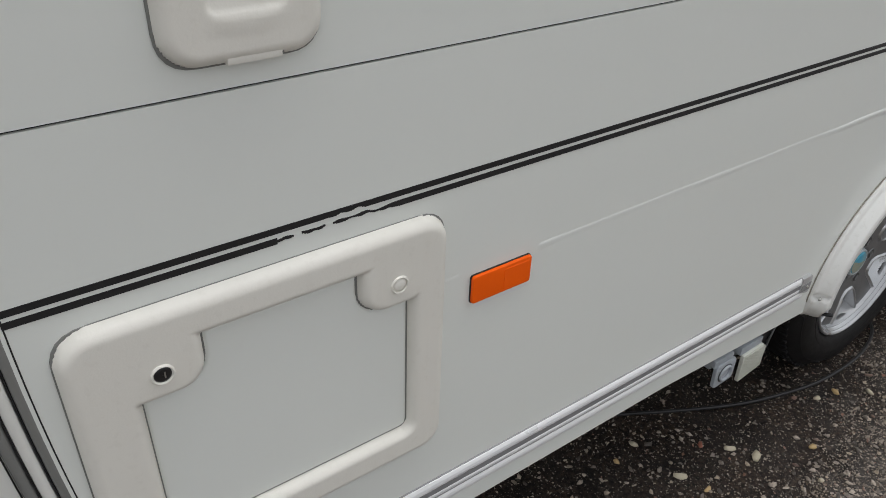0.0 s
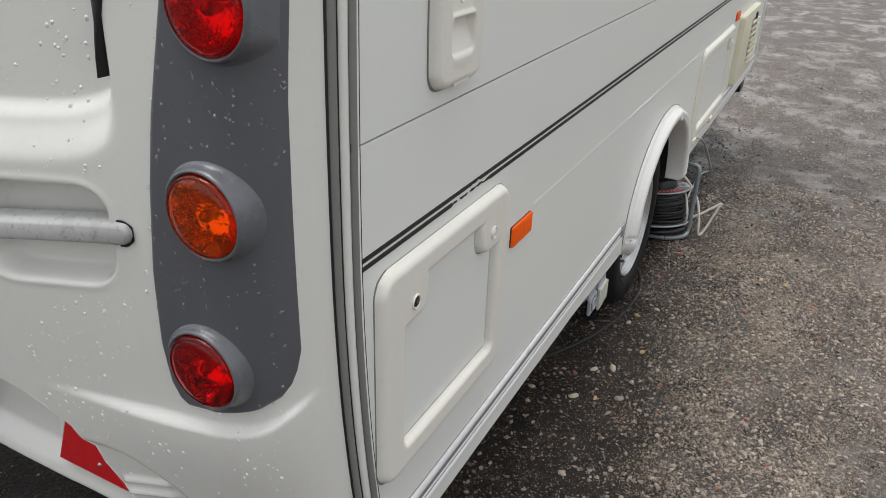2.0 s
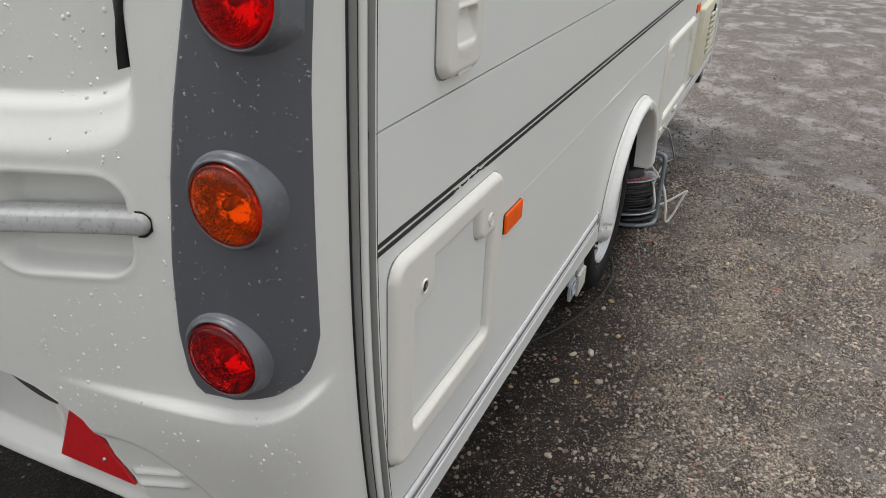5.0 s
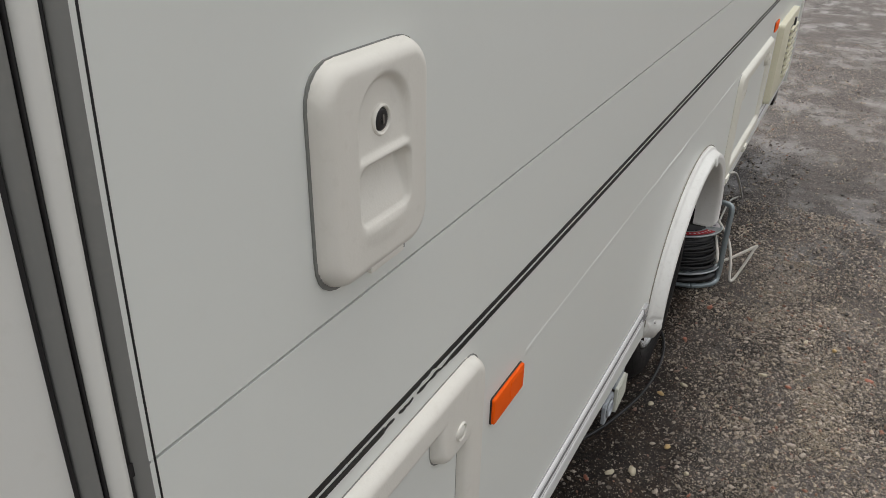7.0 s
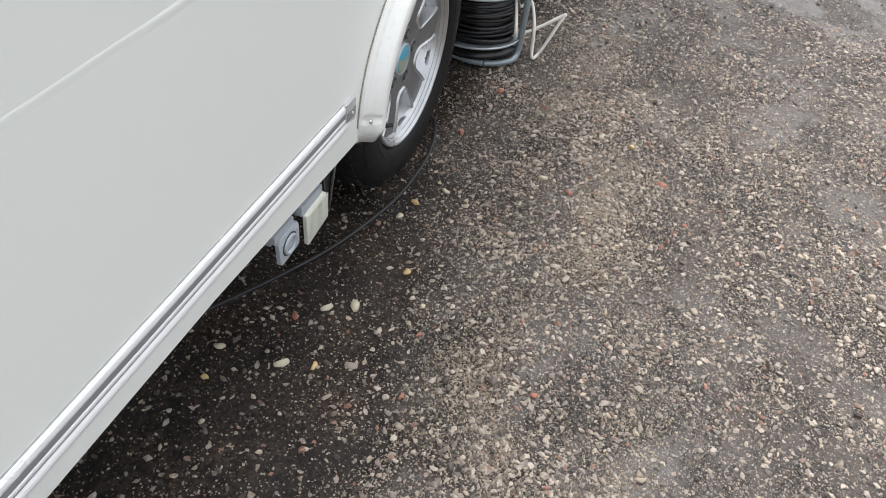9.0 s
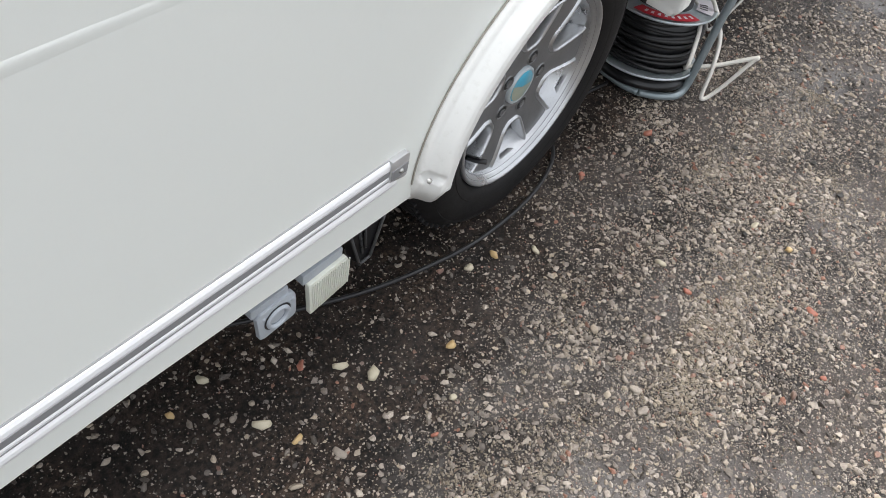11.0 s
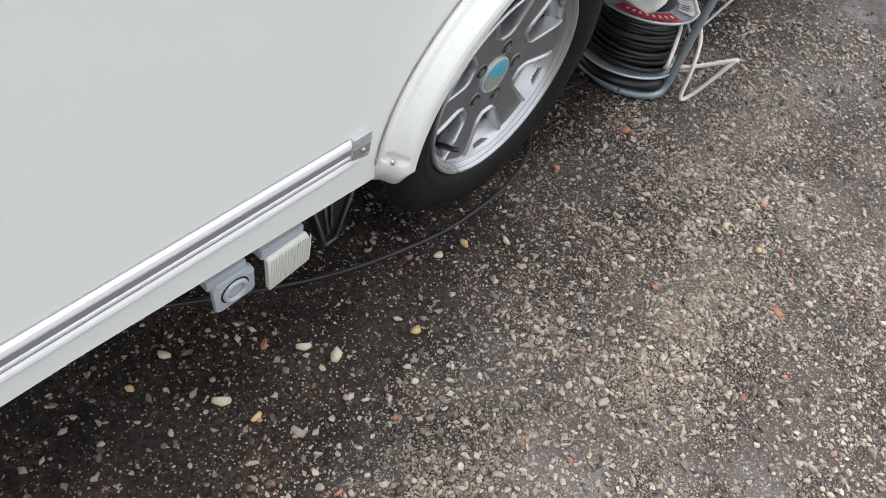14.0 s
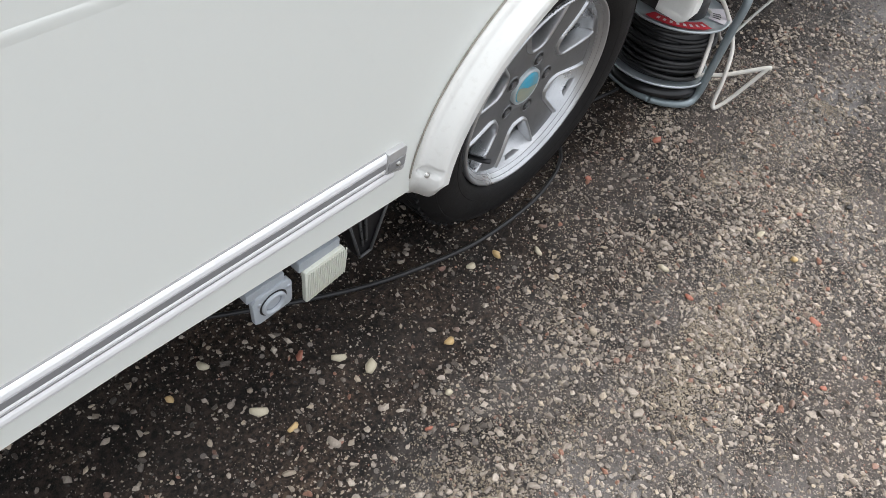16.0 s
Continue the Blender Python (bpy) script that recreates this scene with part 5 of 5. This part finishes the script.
def on_shell(rng):
    y, z = 0.62 + 0.45 * rng.random(), 0.60 + 0.80 * rng.random() ** 0.7
    if y < 0.655:
        return None
    if interp(z, PRIGHT) - 0.004 < y < interp(z, PLEFT) + 0.004 and z > 0.79:
        return None
    if noise.noise((y * 9, z * 9, 4)) < -0.05 or (y > 0.94 and z < interp(y, EDGE) + 0.01) or (0.85 < y < 1.06 and 0.96 < z < 1.12):
        return None
    return y, z, 0.0


def on_panel(rng):
    z = 0.82 + 0.6 * rng.random()
    a, b = interp(z, PRIGHT), interp(z, PLEFT)
    y = a + (b - a) * rng.random()
    for ly, lz in ((0.688, 1.331), (0.719, 1.101), (0.752, 0.879)):
        if math.hypot(y - ly, z - lz) < 0.075:
            return None
    return y, z, 0.0048


drops(1100, on_shell, 2, "rain_drops", caravan, "rain drops on the white moulding", PALEDROP, 0.85)
drops(620, on_panel, 3, "rain_drops", caravan, "rain drops on the grey lamp panel", WATER, 0.72)


# ---- loose stones ----
def lump(seed, n=1):
    """Unit pebble: a jittered, flattened icosphere."""
    bm = bmesh.new()
    bmesh.ops.create_icosphere(bm, subdivisions=n, radius=1.0)
    rng = np.random.default_rng(seed)
    v = np.array([w.co[:] for w in bm.verts])
    cut = rng.normal(size=(5, 3))
    cut /= np.linalg.norm(cut, axis=1)[:, None]
    for c in cut:
        d = v @ c
        over = np.maximum(d - 0.5, 0)
        v -= over[:, None] * c * 0.95
    v *= 1 + rng.uniform(-0.16, 0.16, (len(v), 1))
    v *= np.array([1.15, rng.uniform(0.6, 0.95), rng.uniform(0.5, 0.8)])
    f = np.array([[w.index for w in q.verts] for q in bm.faces])
    bm.free()
    return v, f


def scatter(name, count, seed, size, lumps, region, density, label, mat=None):
    """Many stones in one mesh, laid into the ground."""
    rng = np.random.default_rng(seed)
    vs, fs, base = [], [], 0
    x0, x1, y0, y1 = region
    made = 0
    while made < count:
        x, y = x0 + (x1 - x0) * rng.random(), y0 + (y1 - y0) * rng.random()
        if rng.random() > density(x, y):
            continue
        v, f = lumps[int(rng.integers(len(lumps)))]
        s = size(rng)
        a = rng.random() * 6.283
        tx = rng.normal() * 0.3
        ca, sa, ct, st = math.cos(a), math.sin(a), math.cos(tx), math.sin(tx)
        q = v * s
        q = np.stack([q[:, 0], q[:, 1] * ct - q[:, 2] * st, q[:, 1] * st + q[:, 2] * ct], 1)
        q = np.stack([q[:, 0] * ca - q[:, 1] * sa + x, q[:, 0] * sa + q[:, 1] * ca + y, q[:, 2] + swell(x, y) + s * 0.16], 1)
        vs.append(q)
        fs.append(f + base)
        base += len(v)
        made += 1
    me = bpy.data.meshes.new(name)
    me.from_pydata(np.concatenate(vs).tolist(), [], np.concatenate(fs).tolist())
    me.materials.append(mat or GRIT)
    me.polygons.foreach_set("use_smooth", [False] * len(me.polygons))
    ob = new(name, me)
    return tagged(ob, label, "gravel", kind="stuff")


def band(x, y):
    """Where loose grit has gathered: a belt along the van and drifts further out."""
    off = y - 0.17 * (x - 1.3)
    belt = math.exp(-((off - 0.10 - 0.05 * math.sin(x * 2.1)) / 0.16) ** 2)
    drift = sm(0.35 + 1.9 * noise.noise((x * 2.3, y * 2.3, 11)))
    fine = sm(0.30 + 2.2 * noise.noise((x * 7, y * 7, 15)))
    bare = sm(0.25 + 2.0 * noise.noise((x * 3.1, y * 3.1, 27)))
    return min(1.0, 0.09 + 0.27 * sm((0.52 - off) / 0.3) * (1 - 0.8 * bare) + 0.60 * belt * (0.25 + 0.75 * fine) + 0.36 * drift * fine * sm((0.6 - off) / 0.25))


def sandy(x, y):
    """Small nests of yellowish grit in the belt."""
    off = y - 0.17 * (x - 1.3)
    nest = sm(0.15 + 1.9 * noise.noise((x * 2.6, y * 5.2, 31))) * (0.35 + 0.65 * sm(0.4 + 2.0 * noise.noise((x * 13, y * 13, 8))))
    return nest * math.exp(-((off - 0.12) / 0.20) ** 2) + 0.012


LUMPS1 = [lump(s, 1) for s in range(12)]
CHIPS = []
for s in range(6):
    r6 = np.random.default_rng(90 + s)
    tip = np.array([(1, 0, 0), (-1, 0, 0), (0, 1, 0), (0, -1, 0), (0, 0, 1), (0, 0, -1)]) * r6.uniform(0.55, 1.1, (6, 1)) + r6.normal(size=(6, 3)) * 0.15
    CHIPS.append((tip * np.array([1, 0.85, 0.7]), np.array([(0, 2, 4), (2, 1, 4), (1, 3, 4), (3, 0, 4), (2, 0, 5), (1, 2, 5), (3, 1, 5), (0, 3, 5)])))
LUMPS2 = [lump(40 + s, 2) for s in range(9)]
scatter("fine_grit", 140000, 21, lambda r: 0.0011 + 0.0024 * r.random() ** 2, CHIPS, (0.4, 3.0, -0.95, 0.95), band, "fine light grit on the wet yard")
scatter("gravel", 30000, 22, lambda r: 0.0028 + 0.0062 * r.random() ** 2.1, LUMPS1, (0.3, 3.6, -1.0, 1.0), band, "mixed grey, beige and reddish gravel")
scatter("sandy_grit", 30000, 24, lambda r: 0.0013 + 0.0030 * r.random() ** 2, CHIPS, (0.6, 3.0, -0.7, 0.7), sandy, "nests of yellowish sandy grit", SAND)
scatter("far_gravel", 34000, 23, lambda r: 0.003 + 0.008 * r.random() ** 3, CHIPS, (0.2, 8.0, -3.5, 1.2), band, "scattered gravel further out in the yard")

def clods():
    """Dark bits of earth and leaf on the open yard."""
    rng = np.random.default_rng(61)
    vs, fs, base = [], [], 0
    for _ in range(900):
        x, y = 2.3 + 5.5 * rng.random(), -3.2 + 4.0 * rng.random()
        v, f = LUMPS1[int(rng.integers(12))]
        s = 0.005 + 0.010 * rng.random() ** 2.5
        vs.append(v * np.array([s, s, s * 0.8]) + np.array([x, y, swell(x, y) + s * 0.2]))
        fs.append(f + base)
        base += len(v)
    ob = new("earth_clods", mesh_of("earth_clods", np.concatenate(vs).tolist(), np.concatenate(fs).tolist(), paint("dark_earth", (0.02, 0.017, 0.014), 0.6, (0.05, 0.04, 0.03), 0.5, scale=30), False))
    return tagged(ob, "dark clods of wet earth scattered over the yard", "earth", kind="stuff")


clods()
stone_meshes = []
for k, (v, f) in enumerate(LUMPS2):
    stone_meshes.append(mesh_of("stone", v, f.tolist(), PEBBLE))


def lay_stone(mesh, x, y, s, turn, tip, flat=1.0):
    ob = new("stone", mesh)
    ob.matrix_world = Matrix.Translation((x, y, swell(x, y) + s * 0.22)) @ Euler((tip, tip * 0.6, turn)).to_matrix().to_4x4() @ Matrix.Diagonal((s, s, s * flat, 1))
    ob.parent = ground
    return ob


ochre, pale, brick = [[mesh_of("stone", v, f.tolist(), m) for v, f in LUMPS2[:4]] for m in (OCHRE, PALE, REDST)]
for mesh, x, y, s in ((pale[0], 1.453, 0.556, 0.0165), (ochre[1], 1.603, 0.497, 0.0125), (pale[2], 1.419, 0.610, 0.0130), (pale[3], 1.910, 0.519, 0.0125), (pale[1], 1.771, 0.589, 0.0125), (pale[2], 1.247, 0.623, 0.0150),
                      (pale[0], 1.518, 0.424, 0.0095), (brick[0], 2.444, 0.539, 0.0140), (brick[1], 2.073, 0.223, 0.0105), (brick[2], 2.238, -0.002, 0.0125), (brick[3], 1.442, 0.400, 0.0075), (pale[3], 2.092, 0.305, 0.0130),
                      (brick[1], 2.098, -0.088, 0.0090), (ochre[0], 1.153, 0.740, 0.0095), (pale[1], 1.233, 0.755, 0.0120), (brick[0], 2.180, 0.578, 0.0100), (ochre[3], 1.835, 0.573, 0.0110), (ochre[2], 1.270, 0.560, 0.0100),
                      (brick[2], 1.372, 0.660, 0.0110), (brick[3], 1.280, 0.370, 0.0085), (brick[1], 1.405, 0.125, 0.0095), (ochre[0], 2.360, 0.110, 0.0110), (pale[2], 2.370, 0.200, 0.0130)):
    lay_stone(mesh, x, y, s, x * 37, 0.15)
rng = np.random.default_rng(77)
laid = 0
while laid < 270:
    x, y = 0.6 + 2.0 * rng.random(), -0.75 + 1.4 * rng.random()
    if rng.random() > 0.25 + 0.75 * band(x, y):
        continue
    lay_stone(stone_meshes[int(rng.integers(9))], x, y, 0.0066 + 0.0075 * rng.random() ** 2, rng.random() * 6.3, rng.normal() * 0.25, 0.8 + 0.4 * rng.random())
    laid += 1
